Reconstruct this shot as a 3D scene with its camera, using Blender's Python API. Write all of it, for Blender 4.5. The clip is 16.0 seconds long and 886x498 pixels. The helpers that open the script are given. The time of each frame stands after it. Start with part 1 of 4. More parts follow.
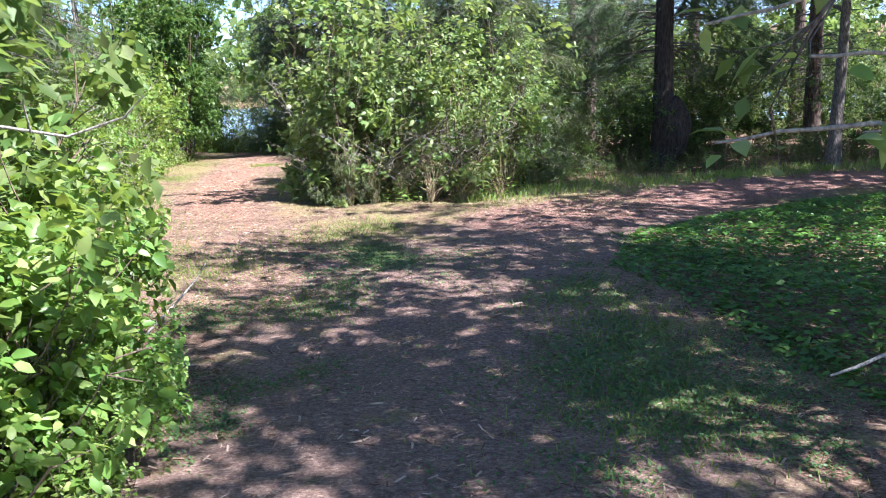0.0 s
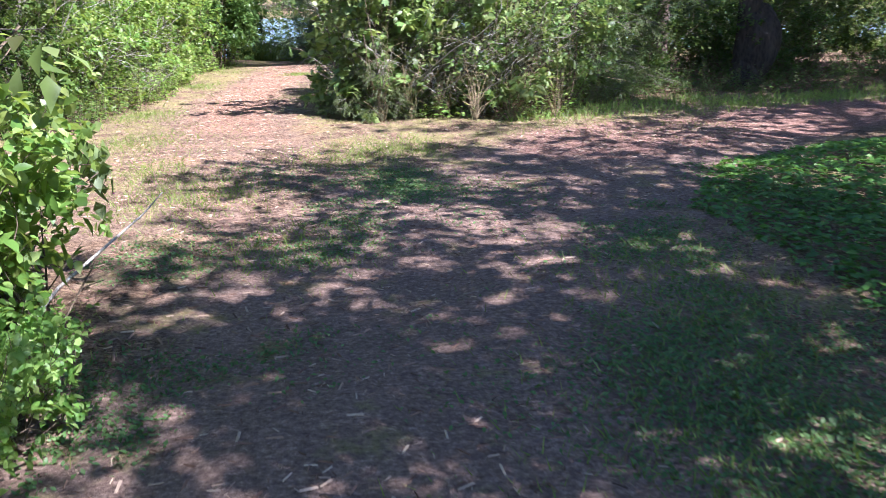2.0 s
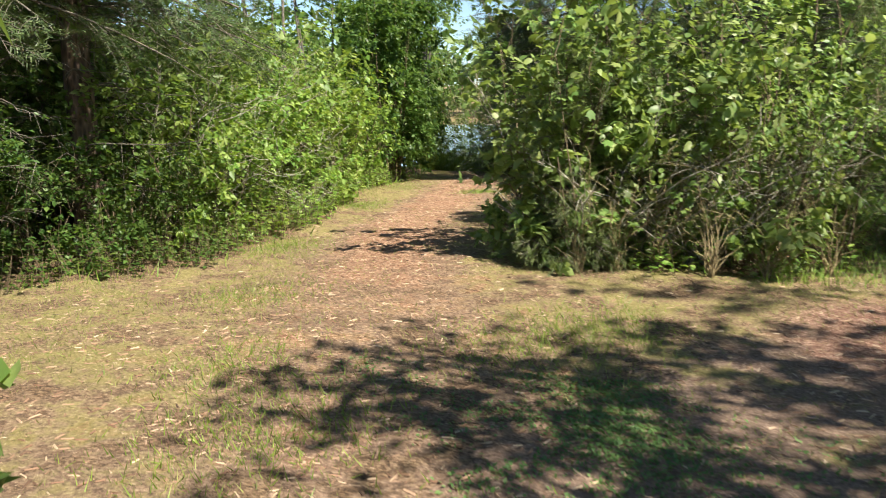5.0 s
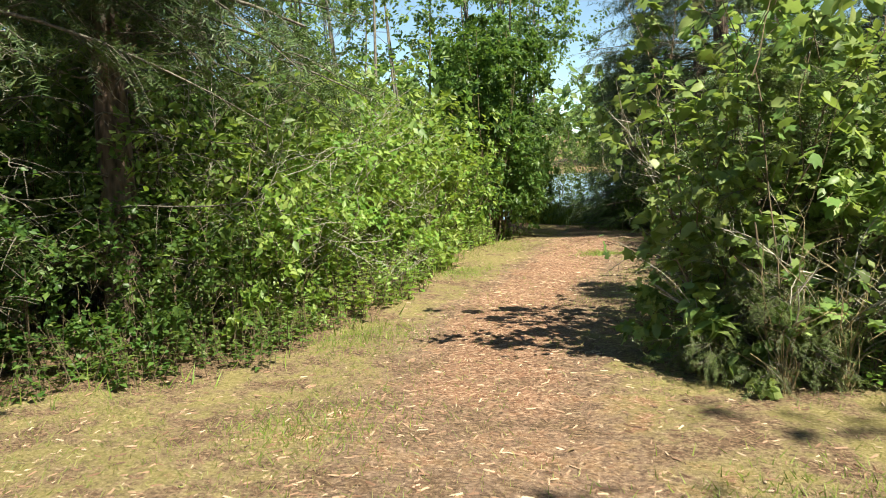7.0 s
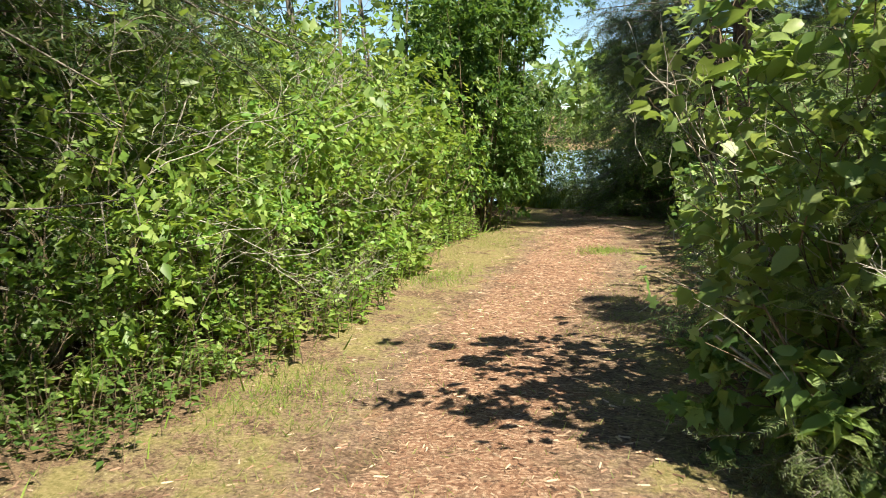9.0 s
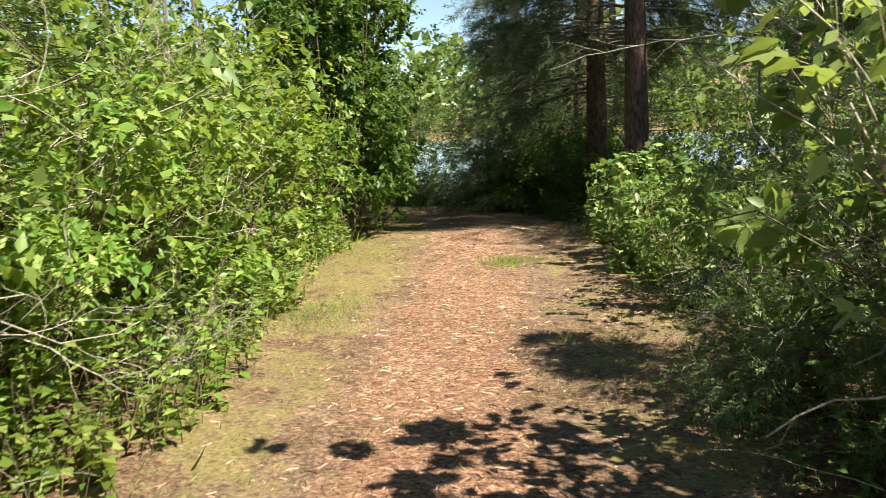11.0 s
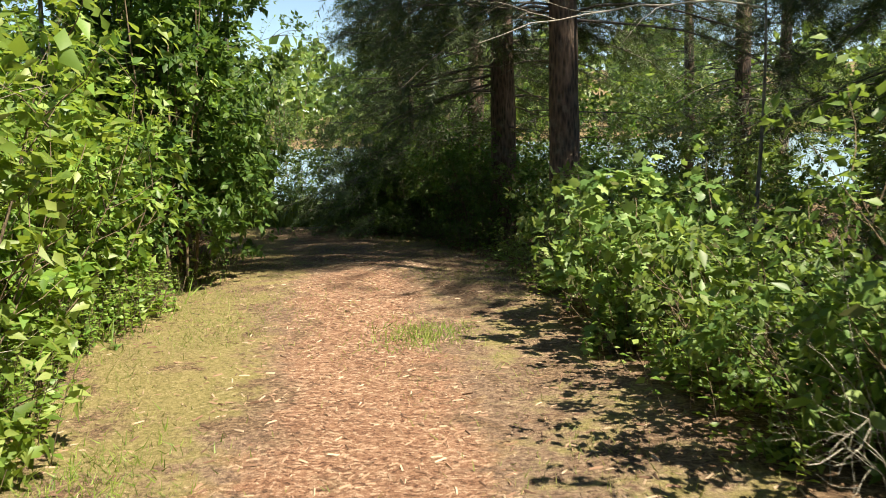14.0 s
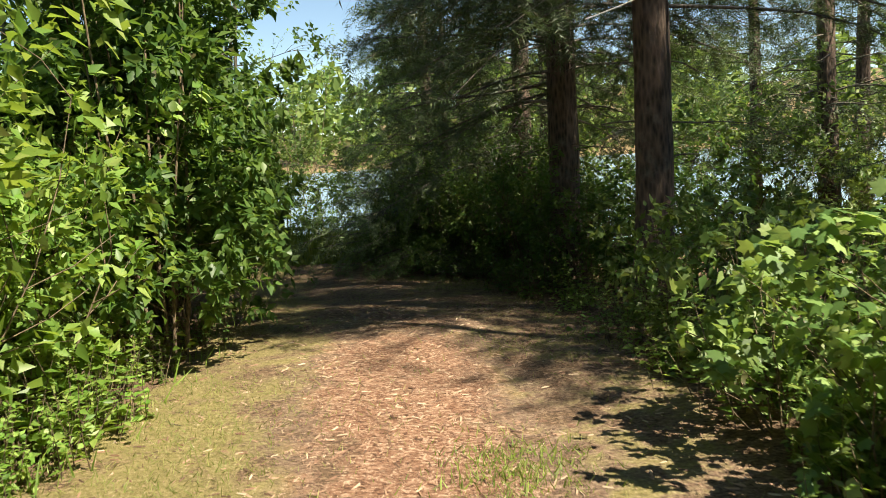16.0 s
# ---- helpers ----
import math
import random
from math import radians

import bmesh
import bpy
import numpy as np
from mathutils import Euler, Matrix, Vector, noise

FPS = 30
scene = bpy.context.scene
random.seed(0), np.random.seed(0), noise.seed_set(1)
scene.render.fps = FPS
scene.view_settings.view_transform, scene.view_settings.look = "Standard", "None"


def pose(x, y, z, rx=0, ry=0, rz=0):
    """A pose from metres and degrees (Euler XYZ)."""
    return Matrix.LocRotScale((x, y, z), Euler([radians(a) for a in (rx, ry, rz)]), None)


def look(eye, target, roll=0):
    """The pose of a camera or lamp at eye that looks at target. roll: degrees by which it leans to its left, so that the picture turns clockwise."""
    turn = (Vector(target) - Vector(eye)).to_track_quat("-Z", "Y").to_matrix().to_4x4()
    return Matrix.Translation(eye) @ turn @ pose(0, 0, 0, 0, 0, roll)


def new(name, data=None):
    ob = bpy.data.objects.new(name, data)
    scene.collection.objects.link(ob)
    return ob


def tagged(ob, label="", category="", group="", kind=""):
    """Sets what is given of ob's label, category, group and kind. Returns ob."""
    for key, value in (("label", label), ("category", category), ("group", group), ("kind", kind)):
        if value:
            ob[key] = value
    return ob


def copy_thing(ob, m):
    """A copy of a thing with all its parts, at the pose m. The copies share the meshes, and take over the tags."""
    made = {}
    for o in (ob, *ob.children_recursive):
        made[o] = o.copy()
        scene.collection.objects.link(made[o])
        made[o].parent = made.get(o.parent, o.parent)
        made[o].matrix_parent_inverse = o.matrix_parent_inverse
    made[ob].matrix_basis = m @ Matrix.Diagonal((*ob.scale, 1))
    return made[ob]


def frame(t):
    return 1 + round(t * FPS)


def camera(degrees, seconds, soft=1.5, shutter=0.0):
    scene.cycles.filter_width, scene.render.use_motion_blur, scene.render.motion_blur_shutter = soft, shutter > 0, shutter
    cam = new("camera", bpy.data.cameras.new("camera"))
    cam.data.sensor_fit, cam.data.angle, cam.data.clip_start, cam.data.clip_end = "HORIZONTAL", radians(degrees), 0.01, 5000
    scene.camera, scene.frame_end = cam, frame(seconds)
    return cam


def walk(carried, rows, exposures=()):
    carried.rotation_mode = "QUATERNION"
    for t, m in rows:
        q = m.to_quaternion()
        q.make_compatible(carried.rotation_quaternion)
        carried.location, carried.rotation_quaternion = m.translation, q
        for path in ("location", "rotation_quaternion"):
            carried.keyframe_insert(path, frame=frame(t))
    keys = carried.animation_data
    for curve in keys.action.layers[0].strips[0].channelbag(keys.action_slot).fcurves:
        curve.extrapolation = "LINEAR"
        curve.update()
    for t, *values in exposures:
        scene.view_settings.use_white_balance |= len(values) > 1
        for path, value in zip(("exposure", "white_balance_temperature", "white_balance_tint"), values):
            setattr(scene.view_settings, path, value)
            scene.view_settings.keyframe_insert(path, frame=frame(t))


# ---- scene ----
cam = camera(57.3, 16.0, soft=0.55, shutter=0.3)
METRES, EYE, TILT, LEAN, TURN = 16.854, 1.69, 0.0, 0.0, 0.0
ROWS = [
    (0.0, 0.0, 0.0, 0.0, -0.39, -11.29, 1.96),
    (0.5, 0.0066, 0.0107, -0.0043, -0.35, -12.56, 0.71),
    (1.0, 0.0126, 0.0252, -0.0057, 0.02, -14.27, -0.29),
    (1.5, 0.0081, 0.0531, -0.0107, 1.1, -15.89, 0.28),
    (2.0, 0.0083, 0.0881, -0.0122, 3.7, -16.99, 1.01),
    (2.5, 0.0058, 0.1169, -0.0131, 8.05, -13.55, 1.54),
    (3.0, 0.0073, 0.1483, -0.011, 9.76, -12.74, 2.02),
    (3.5, 0.0037, 0.1766, -0.01, 11.07, -12.49, 2.2),
    (4.0, -0.003, 0.2049, -0.0099, 11.76, -11.93, 2.09),
    (4.5, -0.0111, 0.2344, -0.009, 12.97, -11.45, 1.4),
    (5.0, -0.0236, 0.2599, -0.0091, 16.6, -9.64, 0.87),
    (5.2, -0.0288, 0.2723, -0.0095, 17.83, -8.95, 0.5),
    (7.3, -0.0828, 0.4056, -0.0096, 23.47, -5.97, 1.8),
    (7.5, -0.0847, 0.4199, -0.0096, 23.14, -6.58, 1.7),
    (8.0, -0.0928, 0.4495, -0.0081, 23.05, -7.43, 1.52),
    (8.2, -0.0986, 0.4607, -0.0081, 23.19, -7.18, 1.5),
    (10.3, -0.1586, 0.5913, -0.0082, 17.28, -9.02, 1.8),
    (10.5, -0.1665, 0.6003, -0.0088, 15.85, -8.96, 1.99),
    (11.0, -0.1851, 0.6278, -0.0096, 11.33, -8.55, 2.51),
    (11.5, -0.2025, 0.6586, -0.0092, 7.39, -8.29, 2.99),
    (12.0, -0.2142, 0.6876, -0.009, 4.22, -8.21, 3.33),
    (12.5, -0.2194, 0.7202, -0.01, 2.74, -8.15, 3.13),
    (13.0, -0.2231, 0.7547, -0.0114, 1.9, -8.35, 2.58),
    (13.5, -0.2218, 0.7856, -0.0108, 1.67, -8.33, 2.02),
    (14.0, -0.2284, 0.8166, -0.0125, 1.7, -8.35, 1.96),
    (14.5, -0.234, 0.8484, -0.0102, 2.08, -8.12, 2.35),
    (15.0, -0.2452, 0.8797, -0.0105, 2.52, -7.75, 2.87),
    (15.5, -0.2493, 0.9099, -0.0113, 2.76, -7.3, 3.49),
    (16.0, -0.2545, 0.9423, -0.0104, 2.88, -6.93, 3.63),
]
walk(cam, [(t, pose(0, 0, EYE, TILT, LEAN, TURN) @ pose(METRES * x, METRES * y, METRES * z, 90 + pitch, roll, yaw)) for t, x, y, z, yaw, pitch, roll in ROWS],
     [(0.0, 2.0, 5600, 20), (2.5, 1.98, 5500, 23), (4.4, 1.54, 5800, 22), (5.2, 1.4, 7300, 0), (8.0, 1.42, 7200, -1), (11.0, 1.46, 7400, 6), (16.0, 1.40, 7600, 4)])

# ---------------------------------------------------------------- light
SUN_TO = Vector((0.50, -0.30, 0.81)).normalized()
world = bpy.data.worlds.new("sky")
scene.world = world
world.use_nodes = True
wn = world.node_tree
sky = wn.nodes.new("ShaderNodeTexSky")
sky.sky_type = 'NISHITA'
sky.sun_disc = False
sky.sun_elevation = math.asin(SUN_TO.z)
sky.sun_rotation = math.atan2(SUN_TO.x, SUN_TO.y)
sky.air_density, sky.dust_density, sky.ozone_density = 0.8, 0.0, 2.5
wn.nodes["Background"].inputs[1].default_value = 0.074
wn.links.new(sky.outputs[0], wn.nodes["Background"].inputs[0])
sun = new("sun", bpy.data.lights.new("sun", 'SUN'))
sun.data.energy, sun.data.angle, sun.data.color = 5.0, radians(0.53), (1.0, 0.95, 0.86)
sun.matrix_world = look(SUN_TO * 60, (0, 0, 0))


# ---------------------------------------------------------------- materials
def material(name):
    m = bpy.data.materials.new(name)
    m.use_nodes = True
    nt = m.node_tree
    return m, nt, nt.nodes["Principled BSDF"], nt.nodes["Material Output"]


def node(nt, kind, **values):
    n = nt.nodes.new(kind)
    for key, v in values.items():
        n.inputs[key.replace("_", " ")].default_value = v
    return n


def ramp(nt, source, stops):
    n = nt.nodes.new("ShaderNodeValToRGB")
    while len(n.color_ramp.elements) < len(stops):
        n.color_ramp.elements.new(0.5)
    for e, (at, c) in zip(n.color_ramp.elements, stops):
        e.position, e.color = at, (*c, 1)
    nt.links.new(source, n.inputs[0])
    return n.outputs[0]


def mixed(nt, fac, a, b, mode='MIX'):
    n = nt.nodes.new("ShaderNodeMix")
    n.data_type, n.blend_type = 'RGBA', mode
    for sock, v in ((n.inputs[0], fac), (n.inputs[6], a), (n.inputs[7], b)):
        if isinstance(v, bpy.types.NodeSocket):
            nt.links.new(v, sock)
        elif isinstance(v, tuple):
            sock.default_value = (*v, 1)
        else:
            sock.default_value = v
    return n.outputs[2]


def maths(nt, op, a, b=0.0, clamp=False):
    n = nt.nodes.new("ShaderNodeMath")
    n.operation, n.use_clamp = op, clamp
    for sock, v in zip(n.inputs, (a, b)):
        if isinstance(v, bpy.types.NodeSocket):
            nt.links.new(v, sock)
        else:
            sock.default_value = v
    return n.outputs[0]


def noise_tex(nt, scale, detail=4, rough=0.6, coords="Object"):
    tc = nt.nodes.new("ShaderNodeTexCoord")
    n = node(nt, "ShaderNodeTexNoise", Scale=scale, Detail=detail, Roughness=rough)
    nt.links.new(tc.outputs[coords], n.inputs["Vector"])
    return n.outputs["Fac"]


def leaf_material(name, dark, mid, light, through_col, gloss=0.44, share=0.42, brown=0.03):
    """Leaves: each one its own shade, light passing through the blade."""
    m, nt, p, out = material(name)
    geo = nt.nodes.new("ShaderNodeNewGeometry")
    info = nt.nodes.new("ShaderNodeObjectInfo")
    col = ramp(nt, geo.outputs["Random Per Island"], [(0.0, (0.10, 0.065, 0.03)), (brown, dark), (0.55, mid), (1.0, light)])
    hs = node(nt, "ShaderNodeHueSaturation", Saturation=0.95)
    nt.links.new(maths(nt, 'ADD', maths(nt, 'MULTIPLY', info.outputs["Random"], 0.5), 0.75), hs.inputs["Value"])
    nt.links.new(maths(nt, 'ADD', maths(nt, 'MULTIPLY', info.outputs["Random"], 0.04), 0.478), hs.inputs["Hue"])
    nt.links.new(col, hs.inputs["Color"])
    fine = noise_tex(nt, 60, 2)
    base = mixed(nt, maths(nt, 'MULTIPLY', fine, 0.5), hs.outputs[0], dark)
    nt.links.new(base, p.inputs["Base Color"])
    p.inputs["Roughness"].default_value = gloss
    p.inputs["Specular IOR Level"].default_value = 0.4
    tr = nt.nodes.new("ShaderNodeBsdfTranslucent")
    nt.links.new(mixed(nt, 0.55, hs.outputs[0], through_col), tr.inputs[0])
    mx = nt.nodes.new("ShaderNodeMixShader")
    mx.inputs[0].default_value = share
    nt.links.new(p.outputs[0], mx.inputs[1])
    nt.links.new(tr.outputs[0], mx.inputs[2])
    nt.links.new(mx.outputs[0], out.inputs[0])
    return m


def bark_material(name, dark, light, scale=9.0, depth=0.6, lichen=0.25):
    m, nt, p, out = material(name)
    tc = nt.nodes.new("ShaderNodeTexCoord")
    mp = node(nt, "ShaderNodeMapping", Scale=(1, 1, 0.28))
    nt.links.new(tc.outputs["Object"], mp.inputs["Vector"])
    vo = node(nt, "ShaderNodeTexVoronoi", Scale=scale * 3)
    nt.links.new(mp.outputs[0], vo.inputs["Vector"])
    n1 = node(nt, "ShaderNodeTexNoise", Scale=scale, Detail=6, Roughness=0.7)
    nt.links.new(mp.outputs[0], n1.inputs["Vector"])
    f = maths(nt, 'MULTIPLY', vo.outputs["Distance"], n1.outputs["Fac"])
    col = ramp(nt, f, [(0.05, dark), (0.4, light)])
    patch = ramp(nt, noise_tex(nt, 3.5, 5, 0.7), [(0.55, (0, 0, 0)), (0.68, (1, 1, 1))])
    col = mixed(nt, maths(nt, 'MULTIPLY', patch, lichen), col, (0.30, 0.31, 0.26))
    nt.links.new(col, p.inputs["Base Color"])
    p.inputs["Roughness"].default_value = 0.92
    b = node(nt, "ShaderNodeBump", Strength=depth, Distance=0.03)
    nt.links.new(f, b.inputs["Height"])
    nt.links.new(b.outputs[0], p.inputs["Normal"])
    return m


LEAF_BRIGHT = leaf_material("leaf_fresh_green", (0.07, 0.145, 0.022), (0.17, 0.29, 0.045), (0.37, 0.46, 0.13), (0.44, 0.57, 0.06))
LEAF_MID = leaf_material("leaf_green", (0.055, 0.11, 0.024), (0.135, 0.22, 0.05), (0.29, 0.36, 0.125), (0.34, 0.46, 0.06))
LEAF_GREY = leaf_material("leaf_grey_green", (0.07, 0.13, 0.035), (0.17, 0.27, 0.07), (0.39, 0.47, 0.17), (0.42, 0.54, 0.09))
# deep green of the alder; on plants below the spruces it paints in shade
LEAF_DARK = leaf_material("leaf_deep_shade_green", (0.035, 0.08, 0.018), (0.075, 0.15, 0.03), (0.15, 0.22, 0.05), (0.22, 0.36, 0.04))
LEAF_PALE = leaf_material("leaf_pale_yellow_green", (0.13, 0.18, 0.03), (0.23, 0.31, 0.05), (0.36, 0.42, 0.09), (0.42, 0.52, 0.06), brown=0.05)
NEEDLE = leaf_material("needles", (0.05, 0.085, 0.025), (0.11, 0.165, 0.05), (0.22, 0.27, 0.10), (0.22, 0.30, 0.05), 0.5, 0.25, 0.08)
# darker copy of the needles: shade painted into the tall spruces' crowns
NEEDLE_SHADE = leaf_material("needles_shade_darkened", (0.03, 0.055, 0.022), (0.065, 0.105, 0.035), (0.13, 0.18, 0.06), (0.15, 0.22, 0.04), 0.5, 0.22, 0.12)
GRASS = leaf_material("grass_blades", (0.10, 0.132, 0.027), (0.19, 0.214, 0.05), (0.38, 0.345, 0.132), (0.40, 0.42, 0.07), 0.6, 0.3, 0.10)
GRASS_LUSH = leaf_material("lush_grass_blades", (0.08, 0.14, 0.02), (0.17, 0.26, 0.035), (0.30, 0.37, 0.07), (0.36, 0.48, 0.05), 0.5, 0.3, 0.06)
COVER = leaf_material("ground_cover_leaves", (0.04, 0.12, 0.015), (0.08, 0.21, 0.025), (0.16, 0.31, 0.045), (0.22, 0.44, 0.04), 0.45, 0.3, 0.01)
WEED = leaf_material('weed_leaves', (0.05, 0.105, 0.025), (0.09, 0.17, 0.045), (0.17, 0.25, 0.08), (0.20, 0.34, 0.05), 0.5, 0.3, 0.03)
PETAL = leaf_material("rose_petals", (0.45, 0.03, 0.22), (0.55, 0.05, 0.30), (0.65, 0.09, 0.40), (0.7, 0.1, 0.4), 0.5, 0.3, 0.01)
BARK = bark_material("spruce_bark", (0.035, 0.024, 0.02), (0.17, 0.115, 0.09))
BARK_GREY = bark_material("grey_bark", (0.05, 0.042, 0.035), (0.19, 0.165, 0.14), 14)
TWIG = bark_material("brown_twig", (0.06, 0.04, 0.025), (0.19, 0.14, 0.09), 25, 0.3, 0.1)
DEADWOOD = bark_material("bleached_dead_wood", (0.20, 0.17, 0.14), (0.46, 0.42, 0.36), 25, 0.3, 0.2)
PALE_BARK = bark_material('pale_smooth_bark', (0.16, 0.15, 0.12), (0.36, 0.34, 0.28), 18, 0.25, 0.3)
# bark of the burl spruce, the canopy's shade put into its colour
BARK_SHADED = bark_material('shade_darkened_bark', (0.014, 0.011, 0.009), (0.06, 0.045, 0.036), 9, 0.6, 0.06)
STALK = bark_material("dry_stalk", (0.15, 0.11, 0.06), (0.36, 0.28, 0.16), 25, 0.2, 0.0)


def chip_material():
    m, nt, p, out = material("wood_chips")
    geo = nt.nodes.new("ShaderNodeNewGeometry")
    col = ramp(nt, geo.outputs["Random Per Island"], [(0.0, (0.07, 0.035, 0.022)), (0.35, (0.19, 0.098, 0.062)), (0.75, (0.36, 0.222, 0.15)), (1.0, (0.56, 0.43, 0.31))])
    col = mixed(nt, maths(nt, 'MULTIPLY', noise_tex(nt, 90, 3), 0.35), col, (0.16, 0.10, 0.07))
    nt.links.new(col, p.inputs["Base Color"])
    p.inputs["Roughness"].default_value = 0.85
    return m


CHIP = chip_material()


def dry_leaf_material():
    m, nt, p, out = material("dry_leaf")
    info = nt.nodes.new("ShaderNodeObjectInfo")
    col = ramp(nt, info.outputs["Random"], [(0.0, (0.20, 0.12, 0.06)), (0.5, (0.36, 0.27, 0.15)), (0.8, (0.45, 0.40, 0.27)), (1.0, (0.22, 0.26, 0.10))])
    col = mixed(nt, maths(nt, 'MULTIPLY', noise_tex(nt, 40, 3), 0.5), col, (0.14, 0.09, 0.05))
    nt.links.new(col, p.inputs["Base Color"])
    p.inputs["Roughness"].default_value = 0.7
    return m


DRY_LEAF = dry_leaf_material()


def ground_material():
    """Soil, bark mulch, thin turf and red earth, laid out by the zone layer, frayed by noise."""
    m, nt, p, out = material("forest_ground")
    zone = nt.nodes.new("ShaderNodeAttribute")
    zone.attribute_name = "zone"
    sep = nt.nodes.new("ShaderNodeSeparateColor")
    nt.links.new(zone.outputs["Color"], sep.inputs[0])
    big, mid, fine = noise_tex(nt, 0.9, 5), noise_tex(nt, 5.0, 6, 0.7), noise_tex(nt, 38.0, 5, 0.75)
    grit = noise_tex(nt, 160.0, 3, 0.8)
    patch = noise_tex(nt, 1.7, 5, 0.65)
    def shreds(scale, squash, turn):
        """Splinters lying about: stretched cells, each with a shade of its own."""
        tc = nt.nodes.new("ShaderNodeTexCoord")
        warp = node(nt, "ShaderNodeTexNoise", Scale=9.0, Detail=3)
        nt.links.new(tc.outputs["Object"], warp.inputs["Vector"])
        add = nt.nodes.new("ShaderNodeVectorMath")
        add.operation = 'MULTIPLY_ADD'
        nt.links.new(warp.outputs["Color"], add.inputs[0])
        add.inputs[1].default_value = (.09, .09, 0)
        nt.links.new(tc.outputs["Object"], add.inputs[2])
        mp = node(nt, "ShaderNodeMapping", Scale=(1, squash, 1), Rotation=(0, 0, turn))
        nt.links.new(add.outputs[0], mp.inputs["Vector"])
        vo = node(nt, "ShaderNodeTexVoronoi", Scale=scale)
        nt.links.new(mp.outputs[0], vo.inputs["Vector"])
        s = nt.nodes.new("ShaderNodeSeparateColor")
        nt.links.new(vo.outputs["Color"], s.inputs[0])
        return s.outputs[0]
    shred = maths(nt, 'MULTIPLY', maths(nt, 'ADD', maths(nt, 'ADD', shreds(30, 2.4, .5), shreds(44, 2.2, 1.6)), shreds(58, 2.0, 2.6)), .333)
    shred = maths(nt, 'ADD', maths(nt, 'MULTIPLY', shred, .62), maths(nt, 'MULTIPLY', fine, .38))
    soil = ramp(nt, maths(nt, 'ADD', maths(nt, 'MULTIPLY', fine, .65), maths(nt, 'MULTIPLY', shred, .35)), [(0.28, (0.080, 0.052, 0.041)), (0.48, (0.215, 0.142, 0.112)), (0.62, (0.37, 0.255, 0.20)), (0.76, (0.62, 0.47, 0.37))])
    mulch = ramp(nt, shred, [(0.30, (0.078, 0.036, 0.023)), (0.44, (0.225, 0.115, 0.073)), (0.57, (0.315, 0.174, 0.114)), (0.70, (0.52, 0.365, 0.265))])
    red = ramp(nt, shred, [(0.24, (0.08, 0.035, 0.026)), (0.5, (0.25, 0.13, 0.098)), (0.74, (0.50, 0.34, 0.27))])
    turf = ramp(nt, maths(nt, 'ADD', maths(nt, 'MULTIPLY', fine, .6), maths(nt, 'MULTIPLY', shred, .4)), [(0.28, (0.07, 0.062, 0.028)), (0.46, (0.208, 0.174, 0.068)), (0.6, (0.30, 0.24, 0.115)), (0.75, (0.50, 0.43, 0.29))])
    litter = ramp(nt, shred, [(0.28, (0.045, 0.028, 0.018)), (0.5, (0.15, 0.092, 0.058)), (0.75, (0.34, 0.235, 0.15))])

    def frayed(weight, amount=0.9):
        v = maths(nt, 'ADD', weight, maths(nt, 'MULTIPLY', maths(nt, 'SUBTRACT', maths(nt, 'ADD', maths(nt, 'ADD', mid, maths(nt, 'MULTIPLY', fine, 0.4)), maths(nt, 'MULTIPLY', patch, 1.3)), 1.35), amount))
        return maths(nt, 'MULTIPLY', maths(nt, 'SUBTRACT', v, 0.36), 3.5, True)
    alpha = zone.outputs["Alpha"]
    col = mixed(nt, frayed(alpha), litter, soil)
    col = mixed(nt, frayed(sep.outputs[1], 1.3), col, turf)
    col = mixed(nt, frayed(sep.outputs[2]), col, red)
    col = mixed(nt, frayed(sep.outputs[0], 1.1), col, mulch)
    col = mixed(nt, maths(nt, 'MULTIPLY', maths(nt, 'SUBTRACT', big, 0.35, True), 0.7), col, mixed(nt, 0.5, col, (0.12, 0.08, 0.06)))
    nt.links.new(col, p.inputs["Base Color"])
    p.inputs["Roughness"].default_value = 0.95
    p.inputs["Specular IOR Level"].default_value = 0.2
    b = node(nt, "ShaderNodeBump", Strength=0.8, Distance=0.02)
    nt.links.new(maths(nt, 'ADD', maths(nt, 'ADD', fine, shred), maths(nt, 'MULTIPLY', grit, 0.5)), b.inputs["Height"])
    nt.links.new(b.outputs[0], p.inputs["Normal"])
    return m


def water_material():
    m, nt, p, out = material("lake_water")
    p.inputs["Base Color"].default_value = (0.27, 0.38, 0.47, 1)
    p.inputs["Roughness"].default_value = 0.22
    p.inputs["IOR"].default_value = 1.33
    b = node(nt, "ShaderNodeBump", Strength=0.9, Distance=0.12)
    nt.links.new(noise_tex(nt, 2.2, 4), b.inputs["Height"])
    nt.links.new(b.outputs[0], p.inputs["Normal"])
    return m


# ---------------------------------------------------------------- mesh tools
def mesh_of(name, pieces, mat, smooth=True):
    """One mesh from pieces (verts n x 3, faces m x k)."""
    me = bpy.data.meshes.new(name)
    V = np.concatenate([v for v, f in pieces]).astype(np.float32)
    loops, sizes, at = [], [], 0
    for v, f in pieces:
        if len(f):
            loops.append((np.asarray(f, np.int64) + at).ravel())
            sizes.append(np.full(len(f), np.shape(f)[1], np.int32))
        at += len(v)
    L, S = np.concatenate(loops).astype(np.int32), np.concatenate(sizes)
    me.vertices.add(len(V))
    me.vertices.foreach_set("co", V.ravel())
    me.loops.add(len(L))
    me.loops.foreach_set("vertex_index", L)
    me.polygons.add(len(S))
    me.polygons.foreach_set("loop_start", np.concatenate(([0], np.cumsum(S)[:-1])).astype(np.int32))
    me.polygons.foreach_set("loop_total", S)
    me.polygons.foreach_set("use_smooth", np.full(len(S), smooth))
    me.update(calc_edges=True)
    me.materials.append(mat)
    return me


